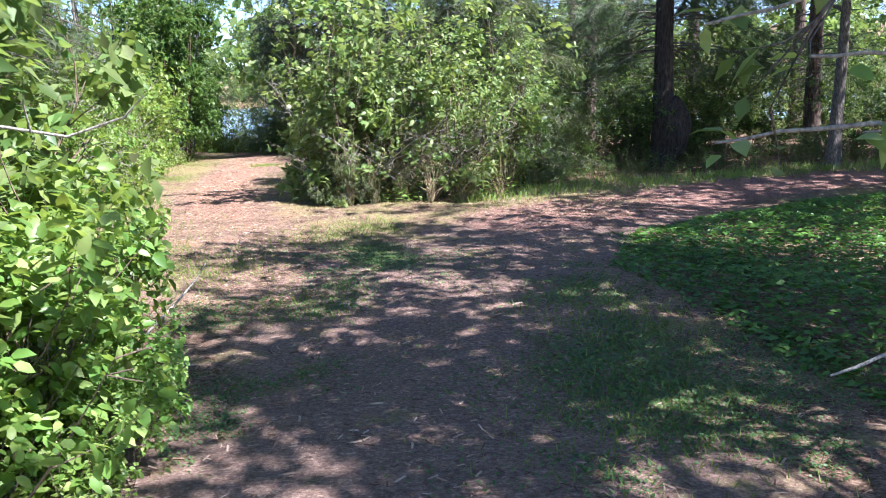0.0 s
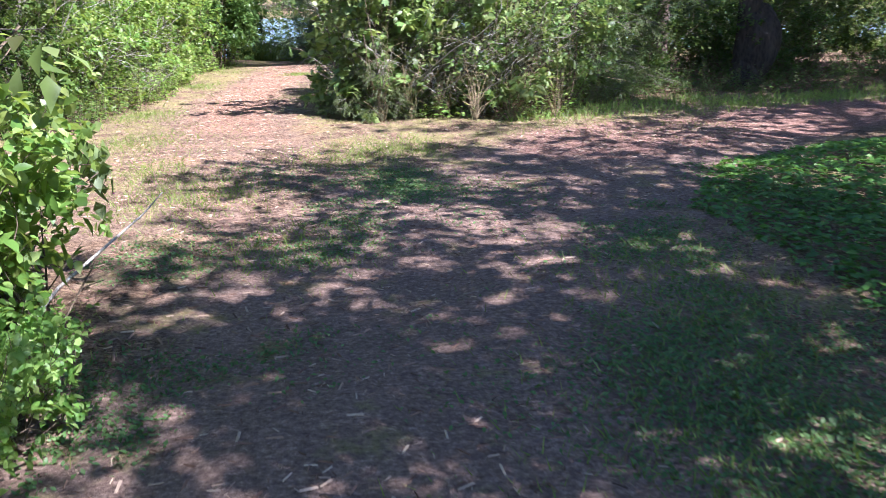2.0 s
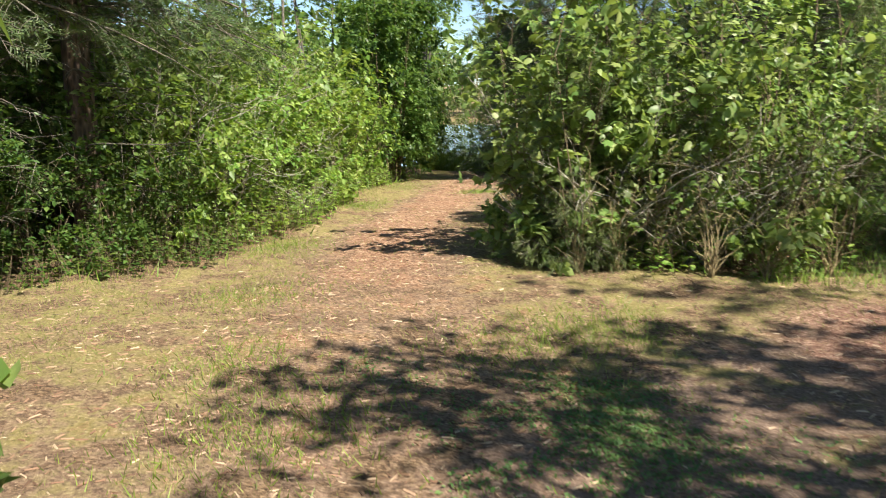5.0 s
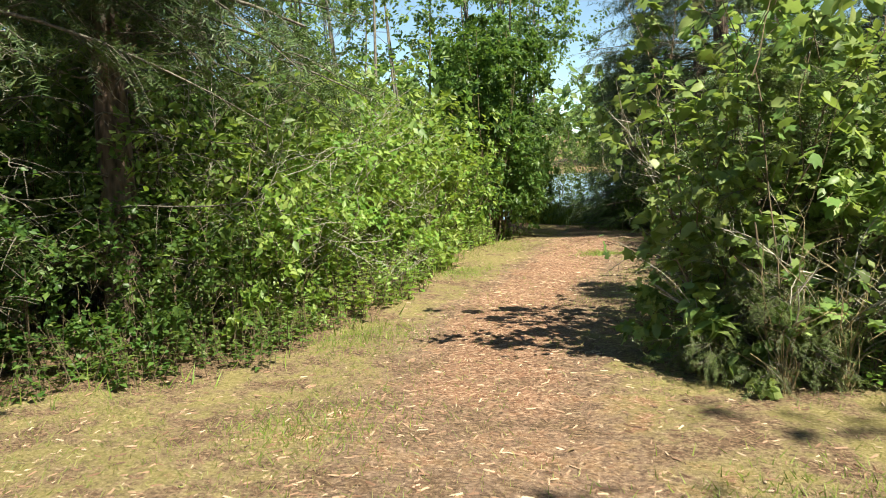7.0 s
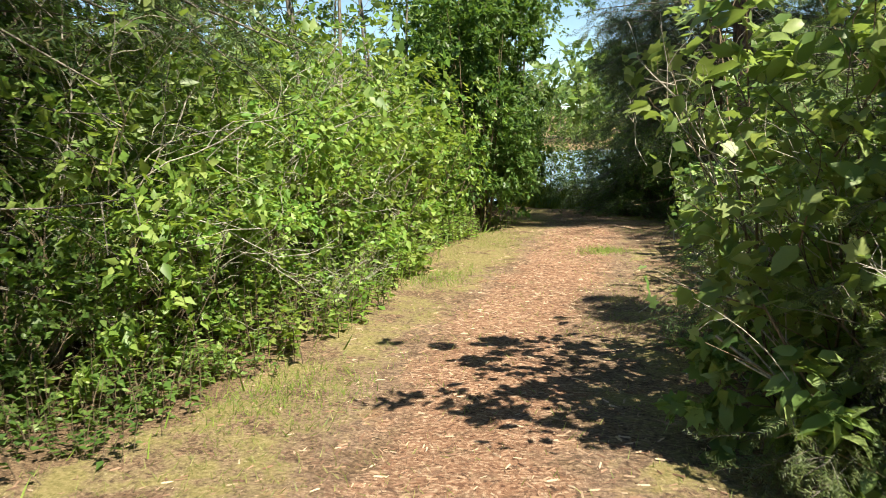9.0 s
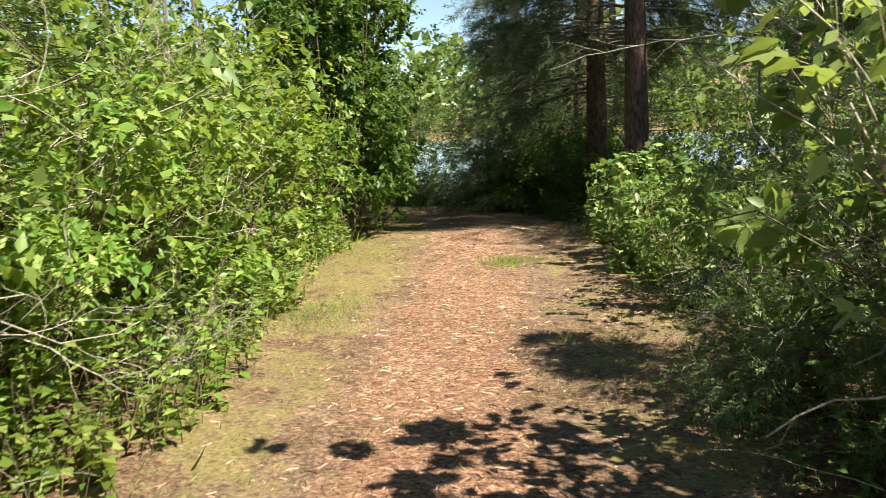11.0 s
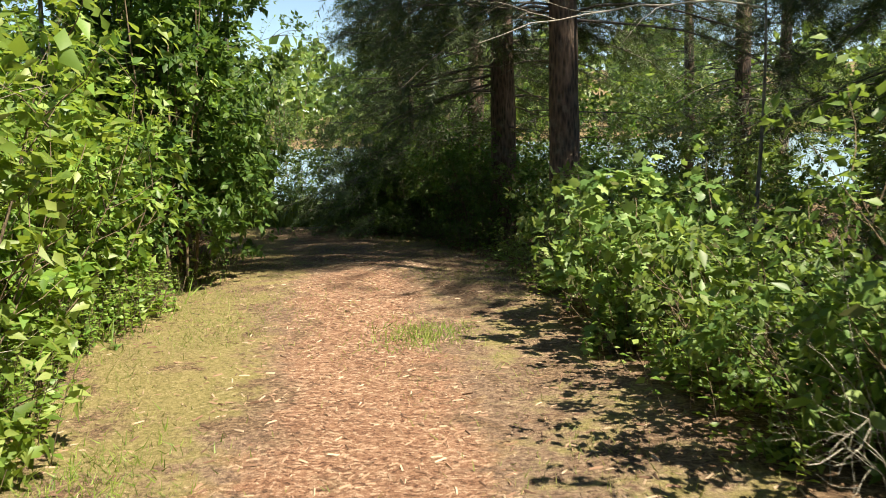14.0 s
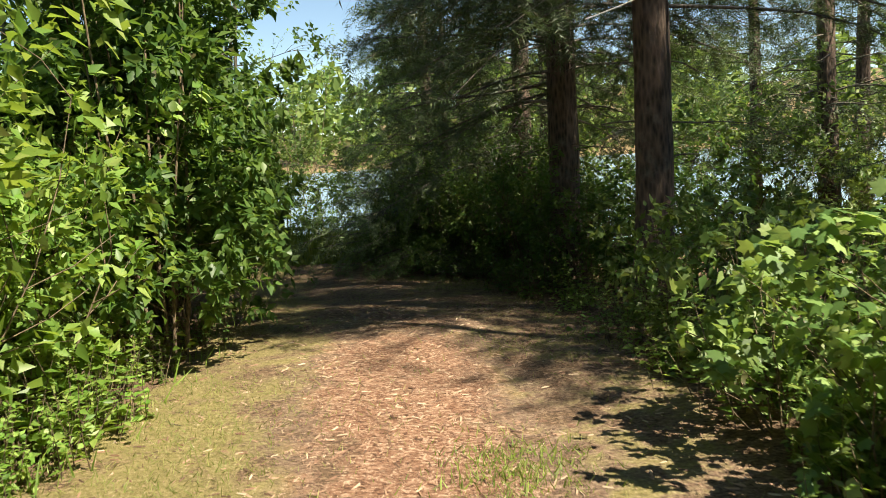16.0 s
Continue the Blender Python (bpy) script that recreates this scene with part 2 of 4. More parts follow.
def part(name, pieces, mat, parent, label="", smooth=True):
    ob = new(name, mesh_of(name, pieces, mat, smooth))
    ob.parent = parent
    if label:
        tagged(ob, label)
    return ob


def unit(v):
    return v / np.maximum(np.linalg.norm(v, axis=-1, keepdims=True), 1e-9)


def tubes(paths, sides=5):
    """Tapered round limbs along polylines: (points, radii)."""
    out = []
    ang = np.linspace(0, 2 * np.pi, sides, endpoint=False)
    for P, R in paths:
        P, R = np.asarray(P, float), np.asarray(R, float)
        n = len(P)
        T = unit(np.gradient(P, axis=0))
        ref = np.where(np.abs(T[:, 2:3]) > 0.9, np.array([[1.0, 0, 0]]), np.array([[0, 0, 1.0]]))
        A = unit(np.cross(T, ref))
        B = np.cross(T, A)
        V = P[:, None] + R[:, None, None] * (np.cos(ang)[None, :, None] * A[:, None] + np.sin(ang)[None, :, None] * B[:, None])
        i, j = np.meshgrid(np.arange(n - 1), np.arange(sides), indexing="ij")
        k = (j + 1) % sides
        F = np.stack([i * sides + j, i * sides + k, (i + 1) * sides + k, (i + 1) * sides + j], -1).reshape(-1, 4)
        out.append((V.reshape(-1, 3), F))
    return out


LEAF4 = (np.array([(0, 0, 0), (.45, .3, .07), (1, 0, -.06), (.45, -.3, .07)]), np.array([(0, 2, 1), (0, 3, 2)]))
LEAF8 = (np.array([(0, 0, 0), (.35, 0, -.02), (.7, 0, -.04), (1, 0, -.16), (.22, .25, .06), (.62, .24, .03), (.22, -.25, .06), (.62, -.24, .03)]),
         np.array([(0, 1, 4), (1, 5, 4), (1, 2, 5), (2, 3, 5), (0, 6, 1), (1, 6, 7), (1, 7, 2), (2, 7, 3)]))
LEAF6 = (np.array([(0, 0, 0), (.34, .27, .06), (.34, -.27, .06), (1, 0, -.12), (.48, 0, -.03)]), np.array([(0, 4, 1), (4, 3, 1), (0, 2, 4), (4, 2, 3)]))
_a = np.radians([0, 28, 52, 78, 108, 150, 180, 210, 252, 282, 308, 332])
_r = np.array([.62, .34, .58, .36, .46, .34, .30, .34, .46, .36, .58, .34])
LOBED = (np.concatenate([[(.38, 0, 0)], np.stack([.38 + _r * np.cos(_a), _r * np.sin(_a), -.22 * _r ** 2 + .03 * np.cos(5 * _a)], 1)]),
         np.array([(0, 1 + i, 1 + (i + 1) % 12) for i in range(12)]))


def spray_template(n=16):
    rng = np.random.default_rng(5)
    V, F = [(0, .006, 0), (0, -.006, 0), (1, 0, -.05)], [(0, 1, 2)]
    for i in range(n):
        x = .04 + .93 * i / n
        side = 1 if i % 2 else -1
        L = .27 * (1 - .45 * x) * rng.uniform(.8, 1.1)
        dx, dy, dz = L * .72, side * L * .72, rng.uniform(-.10, .12)
        k = len(V)
        V += [(x - .026, 0, 0), (x + .026, 0, 0), (x + dx, dy, dz)]
        F.append((k, k + 1, k + 2))
    return np.array(V, float), np.array(F)


SPRAY, FAN = spray_template(), spray_template(5)
FAN[0][:, 1] *= 1.25
BLADE = (np.array([(0, -.035, 0), (0, .035, 0), (.55, .022, 0), (.55, -.022, 0), (1, 0, -.12)]), np.array([(0, 1, 2), (0, 2, 3), (3, 2, 4)]))
TUFT = (np.array([(0, -.05, 0), (0, .05, 0), (1, 0, -.05)]), np.array([(0, 1, 2)]))
CHIPLET = (np.array([(-.5, -.11, 0), (.5, -.06, 0), (.42, .10, 0), (-.46, .07, 0), (-.40, -.04, .09), (.36, .02, .10)]),
           np.array([(0, 1, 5), (0, 5, 4), (1, 2, 5), (2, 3, 4), (2, 4, 5), (3, 0, 4)]))


def scattered(rng, template, P, D, S, up=None, jitter=0.5):
    """Copies of a small template at points P, along D, of size S, their faces turned towards up."""
    V, F = template
    n = len(P)
    if n == 0:
        return np.zeros((0, 3)), np.zeros((0, 3), int)
    D = unit(np.asarray(D, float))
    N = np.array([0, 0, 1.0]) if up is None else up
    N = unit(N + rng.normal(0, jitter, (n, 3)))
    Y = unit(np.cross(N, D))
    Z = np.cross(D, Y)
    S = np.broadcast_to(S, (n,))[:, None, None]
    out = P[:, None] + S * (V[None, :, 0:1] * D[:, None] + V[None, :, 1:2] * Y[:, None] + V[None, :, 2:3] * Z[:, None])
    return out.reshape(-1, 3), (F[None] + (np.arange(n) * len(V))[:, None, None]).reshape(-1, F.shape[1])


def grow(rng, base, way, length, radius, level, paths, tips, kids=6, spread=0.8, wobble=0.25, rise=0.15, steps=5):
    """A limb with limbs of its own; the last ones bear leaves."""
    P, d = [np.array(base, float)], unit(np.array(way, float))
    for _ in range(steps):
        d = unit(d + rng.normal(0, wobble, 3) / steps ** .5 + np.array([0, 0, rise]) / steps)
        P.append(P[-1] + d * length / steps)
    P = np.array(P)
    R = radius * np.linspace(1, .3 if level else .15, steps + 1)
    paths.append((P, R))
    if level == 0:
        tips.append((P, length))
        return
    for k in range(kids):
        f = rng.uniform(.22, 1.0) if k else 1.0
        x = f * steps
        i = min(int(x), steps - 1)
        at = P[i] + (P[i + 1] - P[i]) * (x - i)
        away = unit(np.cross(d, rng.normal(0, 1, 3)))
        w = unit((P[i + 1] - P[i]) / (length / steps) + away * spread * rng.uniform(.6, 1.3))
        grow(rng, at, w, length * rng.uniform(.38, .62) * (1.15 - .35 * f), radius * .45, level - 1, paths, tips, max(3, kids - 1), spread, wobble, rise, max(3, steps - 1))


def leaves_on(rng, tips, per, size, template, hang=0.25, jitter=0.62, cluster=0.06):
    P, D = [], []
    for pts, L in tips:
        n = rng.poisson(per)
        if n == 0:
            continue
        f = (1 - .62 * rng.uniform(0, 1, n) ** 1.7) * (len(pts) - 1.001)
        i = f.astype(int)
        at = pts[i] + (pts[i + 1] - pts[i]) * (f - i)[:, None]
        w = unit(pts[i + 1] - pts[i])
        side = unit(np.cross(w, rng.normal(0, 1, (n, 3))))
        P.append(at + rng.normal(0, cluster, (n, 3)) * .5)
        D.append(w * .5 + side + np.array([0, 0, -hang]))
    P, D = np.concatenate(P), np.concatenate(D)
    return scattered(rng, template, P, D, size * rng.uniform(.6, 1.25, len(P)), None, jitter)


# ---------------------------------------------------------------- the lie of the land
def smooth_step(a, b, x):
    t = np.clip((np.asarray(x, float) - a) / (b - a), 0, 1)
    return t * t * (3 - 2 * t)


WATER_Z = -1.25


def shore(x):
    """Where the near bank of the lake runs: y over x."""
    return 34 + 9 * smooth_step(3, 16, x) + 1.2 * np.sin(np.asarray(x) * .35)


def ground_z(x, y):
    x, y = np.asarray(x, float), np.asarray(y, float)
    z = -.45 * smooth_step(20, 30, y)
    z = z + .035 * np.sin(x * 1.1 + .6 * y) * np.sin(y * .8 - .3 * x) + .02 * np.sin(x * 2.9) * np.cos(y * 2.3)
    bank = np.maximum(smooth_step(-1.5, 4, y - shore(x)), smooth_step(15, 22, -x) * smooth_step(-2, 6, y))
    lake = bank * (1 - smooth_step(165, 178, y)) * (1 - smooth_step(60, 75, -x)) * (1 - smooth_step(110, 125, x))
    z = z - 2.0 * lake
    far = np.maximum.reduce([smooth_step(172, 420, y), smooth_step(70, 300, -x), smooth_step(118, 360, x)])
    return z + 22 * far * (1 + .3 * np.sin(x * .013) + .2 * np.sin(x * .031 + 1))


def along(line, n_per_m=20):
    P = np.array(line, float)
    out = [P[:1]]
    for a, b in zip(P[:-1], P[1:]):
        n = max(2, int(np.linalg.norm(b - a) * n_per_m))
        out.append(a + (b - a) * np.linspace(0, 1, n + 1)[1:, None])
    return np.concatenate(out)


def reach(x, y, line):
    """Distance of the points (x, y) from a line on the plan."""
    Q = np.array(line, float)
    d = np.full(np.shape(x), 1e9)
    for a, b in zip(Q[:-1], Q[1:]):
        e = b - a
        t = np.clip(((x - a[0]) * e[0] + (y - a[1]) * e[1]) / (e @ e), 0, 1)
        d = np.minimum(d, np.hypot(x - a[0] - t * e[0], y - a[1] - t * e[1]))
    return d


TRAIL = [(-1.2, 7.4), (-2.2, 9.2), (-3.1, 11.0), (-3.7, 13.2), (-4.2, 15.3), (-4.42, 18.0), (-4.85, 20.5), (-5.1, 22.5), (-5.6, 25.0), (-6.6, 28.0), (-7.4, 30.6)]
DARK_TRAIL = [(-.3, -3), (-.2, 2), (-.1, 5), (.1, 7.2), (1.0, 9.0), (2.0, 10.0)]
RED_TRAIL = [(1.3, 10.2), (2.6, 11.2), (4.2, 12.2), (6.5, 13.2), (9.5, 13.6), (16, 13.0)]
LEFT_EDGE = [(-1.1, -2), (-1.2, 2.8), (-1.55, 4.0), (-1.9, 5.1), (-2.6, 6.0), (-5.0, 6.8), (-8.6, 8.4), (-6.6, 9.7), (-5.45, 11.2), (-5.2, 12.3), (-5.4, 13.6), (-5.75, 15.2), (-6.1, 16.8), (-6.7, 18.6), (-6.65, 20.7), (-7.0, 23.0), (-7.5, 24.9), (-8.1, 27.0), (-8.9, 30.2)]
RIGHT_EDGE = [(1.2, 12.7), (.2, 12.4), (-1.0, 12.4), (-2.0, 12.6), (-2.3, 13.6), (-2.45, 15.2), (-2.5, 16.6), (-2.75, 18.0), (-3.05, 19.6), (-3.2, 21.4), (-3.4, 23.0), (-3.8, 25.0), (-4.2, 27.0), (-5.3, 28.4), (-6.1, 29.7), (-6.8, 31.2)]
COVER_POLY = [(1.55, 7.4), (2.2, 9.1), (3.4, 10.0), (4.9, 10.9), (6.8, 11.5), (11, 11.7), (11, 3.0), (2.5, 3.2), (2.1, 4.4), (1.95, 5.6)]


def inside(x, y, poly):
    Q = np.array(poly, float)
    hit = np.zeros(np.shape(x), bool)
    for a, b in zip(Q, np.roll(Q, -1, 0)):
        cross = ((a[1] > y) != (b[1] > y)) & (x < (b[0] - a[0]) * (y - a[1]) / (b[1] - a[1] + 1e-12) + a[0])
        hit ^= cross
    return hit


CLEARING = [p for p in LEFT_EDGE] + [(-7.7, 31.6)] + RIGHT_EDGE[::-1] + [(3, 13.4), (6.5, 14.6), (16, 15.0), (16, -2)]


def zones(x, y):
    open_ = inside(x, y, CLEARING).astype(float)
    broad = .84 + 1.8 * (1 - smooth_step(9.0, 13.0, y)) * (x < -.9)
    trail = np.clip(1.1 - reach(x, y, TRAIL) / broad, 0, .82) * (.42 + .56 * smooth_step(9.5, 14, y))
    soil = np.clip(1.5 - reach(x, y, DARK_TRAIL) / 1.6, 0, 1)
    red = np.clip(1.35 - reach(x, y, RED_TRAIL) / 1.15, 0, 1)
    turf = open_ * .5 * np.clip(.25 + .5 * smooth_step(.5, 1.3, reach(x, y, TRAIL)) + .4 * smooth_step(7, 9, y), 0, 1)
    turf = turf * (1 - .8 * np.clip(soil - .4, 0, 1))
    off = x - np.interp(y, [q[1] for q in TRAIL], [q[0] for q in TRAIL])
    turf = turf * (1 - .12 * smooth_step(.3, 1.0, off) * smooth_step(13, 15, y) * (y < 31))
    wave = off + .16 * np.sin(1.9 * y + .6) + .09 * np.sin(4.3 * y + 2 * x)
    turf = np.maximum(turf, (.60 + .1 * np.sin(2.3 * x + 1.1 * y)) * open_ * smooth_step(12, 15, y) * smooth_step(-.3, -.95, wave) * (y < 31))
    shady_end = smooth_step(22.0, 23.2, y) * (y < 40)
    red = np.maximum(red, .22 * shady_end * open_)
    turf = np.maximum(turf, .62 * open_ * smooth_step(20.5, 22.5, y) * smooth_step(.0, -.9, off))
    trail = trail * (1 - .7 * shady_end)
    meadow = ((y > 31) | (np.abs(x) > 24)).astype(float)
    return trail, np.maximum(turf, .45 * meadow), red, np.maximum(soil, .5 * open_)


def build_ground():
    def axis(lo, hi, step, far):
        mid = np.arange(lo, hi, step)
        out, d = [], step
        a, b = [lo], [hi]
        while abs(a[-1]) < far:
            d *= 1.18
            a.append(a[-1] - d)
            b.append(b[-1] + d)
        return np.concatenate([np.array(a[:0:-1]), mid, np.array(b)])
    X, Y = axis(-8.5, 8.0, .13, 1500), axis(1.0, 32.5, .13, 1500)
    x, y = np.meshgrid(X, Y)
    z = ground_z(x, y)
    rough = np.zeros_like(z)
    rng = np.random.default_rng(3)
    rough += rng.normal(0, .0025, z.shape) * (np.abs(x) < 10) * (y < 31) * (y > -2)
    V = np.stack([x, y, z + rough], -1).reshape(-1, 3)
    h, w = x.shape
    i = (np.arange(h - 1)[:, None] * w + np.arange(w - 1)[None]).ravel()
    F = np.stack([i, i + 1, i + w + 1, i + w], 1)
    me = mesh_of("ground", [(V, F)], ground_material())
    zt = zones(V[:, 0], V[:, 1])
    at = me.attributes.new("zone", 'FLOAT_COLOR', 'POINT')
    at.data.foreach_set("color", np.stack(zt, 1).astype(np.float32).ravel())
    g = new("ground", me)
    tagged(g, "forest floor with a bark mulch trail and thin turf", "ground", kind="structure")
    W = 900.0
    wv = np.array([(-W, 20, WATER_Z), (W, 20, WATER_Z), (W, 600, WATER_Z), (-W, 600, WATER_Z)])
    side = np.array([(-W, -2, WATER_Z), (-14, -2, WATER_Z), (-14, 20, WATER_Z), (-W, 20, WATER_Z)])
    water = new("water", mesh_of("water", [(wv, np.array([(0, 1, 2, 3)])), (side, np.array([(0, 1, 2, 3)]))], water_material()))
    tagged(water, "calm blue lake water behind the trees", "lake", kind="structure")


build_ground()


# ---------------------------------------------------------------- plants: one of each kind, then copies
def thing(name, label, category, group=""):
    return tagged(new(name), label, category, group)


def shrub(seed, name, label, height, leaf, size, template, stems=9, per=9, lean=.45, kids=5, wood=TWIG, group="", rad=.011, hang=.25, foot=.18, level=2, rise=.25):
    rng = np.random.default_rng(seed)
    e = thing(name, label, "shrub", group)
    paths, tips = [], []
    for k in range(stems):
        a = rng.uniform(0, 2 * np.pi)
        d = np.array([np.cos(a), np.sin(a), 0])
        r = rng.uniform(0, foot)
        low = k % 5 > 2
        L = height * (rng.uniform(.22, .42) if low else rng.uniform(.55, .95))
        grow(rng, d * r + np.array([0, 0, -.06]), d * (1.6 if low else lean) * rng.uniform(.3, 1.4) + np.array([0, 0, 1]), L, rad * rng.uniform(.7, 1.3), level, paths, tips, kids, .85, .28, rise)
    tagged(part("branchwork", tubes([p for p in paths if p[1][0] > .0030], 3), wood, e), kind="stuff")
    part("foliage", [leaves_on(rng, tips, per, size, template, hang)], leaf, e)
    return e


def weeds(seed, name, label, height, leaf, size, stems=26, spread=.38, per=11, group="", wood=TWIG):
    """Upright herbs with leaves all the way up the stalks."""
    rng = np.random.default_rng(seed)
    e = thing(name, label, "undergrowth", group)
    paths, P, D, S = [], [], [], []
    for k in range(stems):
        b = np.array([*rng.normal(0, spread * .5, 2), -.04])
        L = height * rng.uniform(.5, 1.05)
        d = unit(np.array([*(b[:2] * .6 + rng.normal(0, .16, 2)), 1.0]))
        t = np.linspace(0, 1, 6)
        bend = rng.normal(0, .12, 2)
        pts = b + d * L * t[:, None] + np.stack([bend[0] * t ** 2, bend[1] * t ** 2, -.06 * t ** 2], 1) * L
        paths.append((pts, .0042 * np.linspace(1, .3, 6)))
        n = rng.poisson(per)
        f = rng.uniform(.12, 1, n) * 4.999
        i = f.astype(int)
        P.append(pts[i] + (pts[i + 1] - pts[i]) * (f - i)[:, None])
        a = rng.uniform(0, 2 * np.pi, n)
        D.append(np.stack([np.cos(a), np.sin(a), rng.uniform(-.35, .45, n)], 1))
        S.append(size * rng.uniform(.55, 1.25, n) * (1.15 - .1 * f))
    tagged(part("stalkwork", tubes(paths, 3), wood, e), kind="stuff")
    part("foliage", [scattered(rng, LEAF6 if size > .07 else LEAF4, np.concatenate(P), np.concatenate(D), np.concatenate(S), None, .35)], leaf, e)
    return e


def spruce(seed, name, label, height, radius, low, reach_m, live_from, leaf, branches=80, dead=16, droop=.10, size=.26, twig_n=11, sprays=4, burl=False, fine_to=6.0):
    rng = np.random.default_rng(seed)
    e = thing(name, label, "spruce tree")
    t = np.linspace(0, 1, 30) ** 1.5
    z = -.15 + t * height
    P = np.stack([.05 * np.sin(z * .5 + seed), .05 * np.cos(z * .4 + seed) - .05, z], 1)
    P[:, :2] *= np.clip(z / 3, 0, 1)[:, None]
    R = radius * (1 - .93 * t) + radius * .55 * np.exp(-np.maximum(z, 0) / .22)
    (V, F), = tubes([(P, R)], 16)
    ang = np.arctan2(V[:, 1], V[:, 0])
    swell = 1 + .06 * np.sin(ang * 5 + V[:, 2] * 1.3) + .04 * np.sin(ang * 9 - V[:, 2] * 2.1) + .25 * np.exp(-np.maximum(V[:, 2], 0) / .18) * np.sin(ang * 4 + 1) * .6
    V[:, :2] *= swell[:, None]
    part("trunk", [(V, F)], BARK_SHADED if burl else BARK, e)
    paths, thin, SP, SD, SS = [], [], [], [], []
    for k in range(branches + dead):
        isdead = k >= branches
        zb = rng.uniform(low, live_from + 1.5) if isdead else live_from + (height * .97 - live_from) * rng.uniform(0, 1) ** 1.6
        L = (reach_m * rng.uniform(.22, .5) if isdead else reach_m * (1 - zb / height) ** .65 * rng.uniform(.75, 1.15))
        a = np.radians(rng.uniform(-35, 215)) if zb < 4.2 else rng.uniform(0, 2 * np.pi)
        o = np.array([np.cos(a), np.sin(a), 0])
        tt = np.linspace(0, 1, 7)
        wob = rng.normal(0, (.14 if isdead else .05) * L, 2)
        s = np.array([-o[1], o[0], 0])
        pts = np.array([0, 0, zb]) + o * (L * tt)[:, None] + s * (wob[0] * np.sin(tt * 5))[:, None]
        pts[:, 2] += rng.uniform(-.12, .3) * L * tt - droop * rng.uniform(.5, 1.8) * (L * tt) ** 2 * 1.2 + .25 * wob[1] * np.sin(tt * 7)
        pts[:, 2] = np.maximum(pts[:, 2], zb * .55 + .2 * tt * zb * rng.uniform(-.3, .6))
        limb = [(pts, ((.005 * L + .004) if isdead else (.0055 * L + .004)) * np.linspace(1, .22, 7))]
        for j in range(twig_n if not isdead else 6):
            f = rng.uniform(.2, 1) * 5.999
            i = int(f)
            at = pts[i] + (pts[i + 1] - pts[i]) * (f - i)
            w = unit(o * .75 + s * rng.choice([-1, 1]) * rng.uniform(.5, 1.1) + np.array([0, 0, rng.uniform(-.75, .05)]))
            lt = L * rng.uniform(.14, .32) * (1.2 - .6 * f / 6) + .08
            q = at + w * (lt * np.linspace(0, 1, 4))[:, None]
            q[:, 2] -= .25 * lt * np.linspace(0, 1, 4) ** 2
            if isdead or zb < fine_to:
                (limb if isdead else thin).append((q, .0042 * np.linspace(1, .4, 4)))
            if isdead:
                continue
            n = sprays
            u = rng.uniform(.05, 1, n)
            SP.append(at + w * (lt * u)[:, None] - np.array([0, 0, 1]) * (.25 * lt * u ** 2)[:, None])
            SD.append(w + rng.normal(0, .45, (n, 3)) + np.array([0, 0, -.15]))
            SS.append(size * rng.uniform(.6, 1.2, n))
        if isdead:
            part("limb", tubes(limb, 5), BARK_GREY, e)
        else:
            paths += limb
            SP.append(pts[3:]), SD.append(np.repeat(o[None], 4, 0) + np.array([0, 0, -.2])), SS.append(np.full(4, size))
    tagged(part("branchwork", tubes(paths, 4) + tubes(thin, 3), BARK_GREY, e), kind="stuff")
    SP, SD, SS = np.concatenate(SP), np.concatenate(SD), np.concatenate(SS)
    low_ = SP[:, 2] < fine_to
    part("crown", [scattered(rng, t, SP[k], SD[k], SS[k] * s, None, .35) for t, k, s in ((SPRAY, low_, 1.0), (FAN, ~low_, 1.25))], leaf, e)
    if burl:
        u, v = np.meshgrid(np.linspace(0, 2 * np.pi, 24, endpoint=False), np.linspace(.02, np.pi - .02, 16))
        r = 1 + .10 * np.sin(3 * u + 2 * v) * np.sin(v) + .06 * np.sin(7 * u) * np.sin(3 * v)
        B = np.stack([.14 + .36 * r * np.sin(v) * np.cos(u), -.04 + .33 * r * np.sin(v) * np.sin(u), .72 + .64 * r * np.cos(v)], -1).reshape(-1, 3)
        i, j = np.meshgrid(np.arange(15), np.arange(24), indexing="ij")
        k = (j + 1) % 24
        part("burl", [(B, np.stack([i * 24 + j, (i + 1) * 24 + j, (i + 1) * 24 + k, i * 24 + k], -1).reshape(-1, 4))], BARK_SHADED, e, "dark rounded burl on the trunk")
    return e


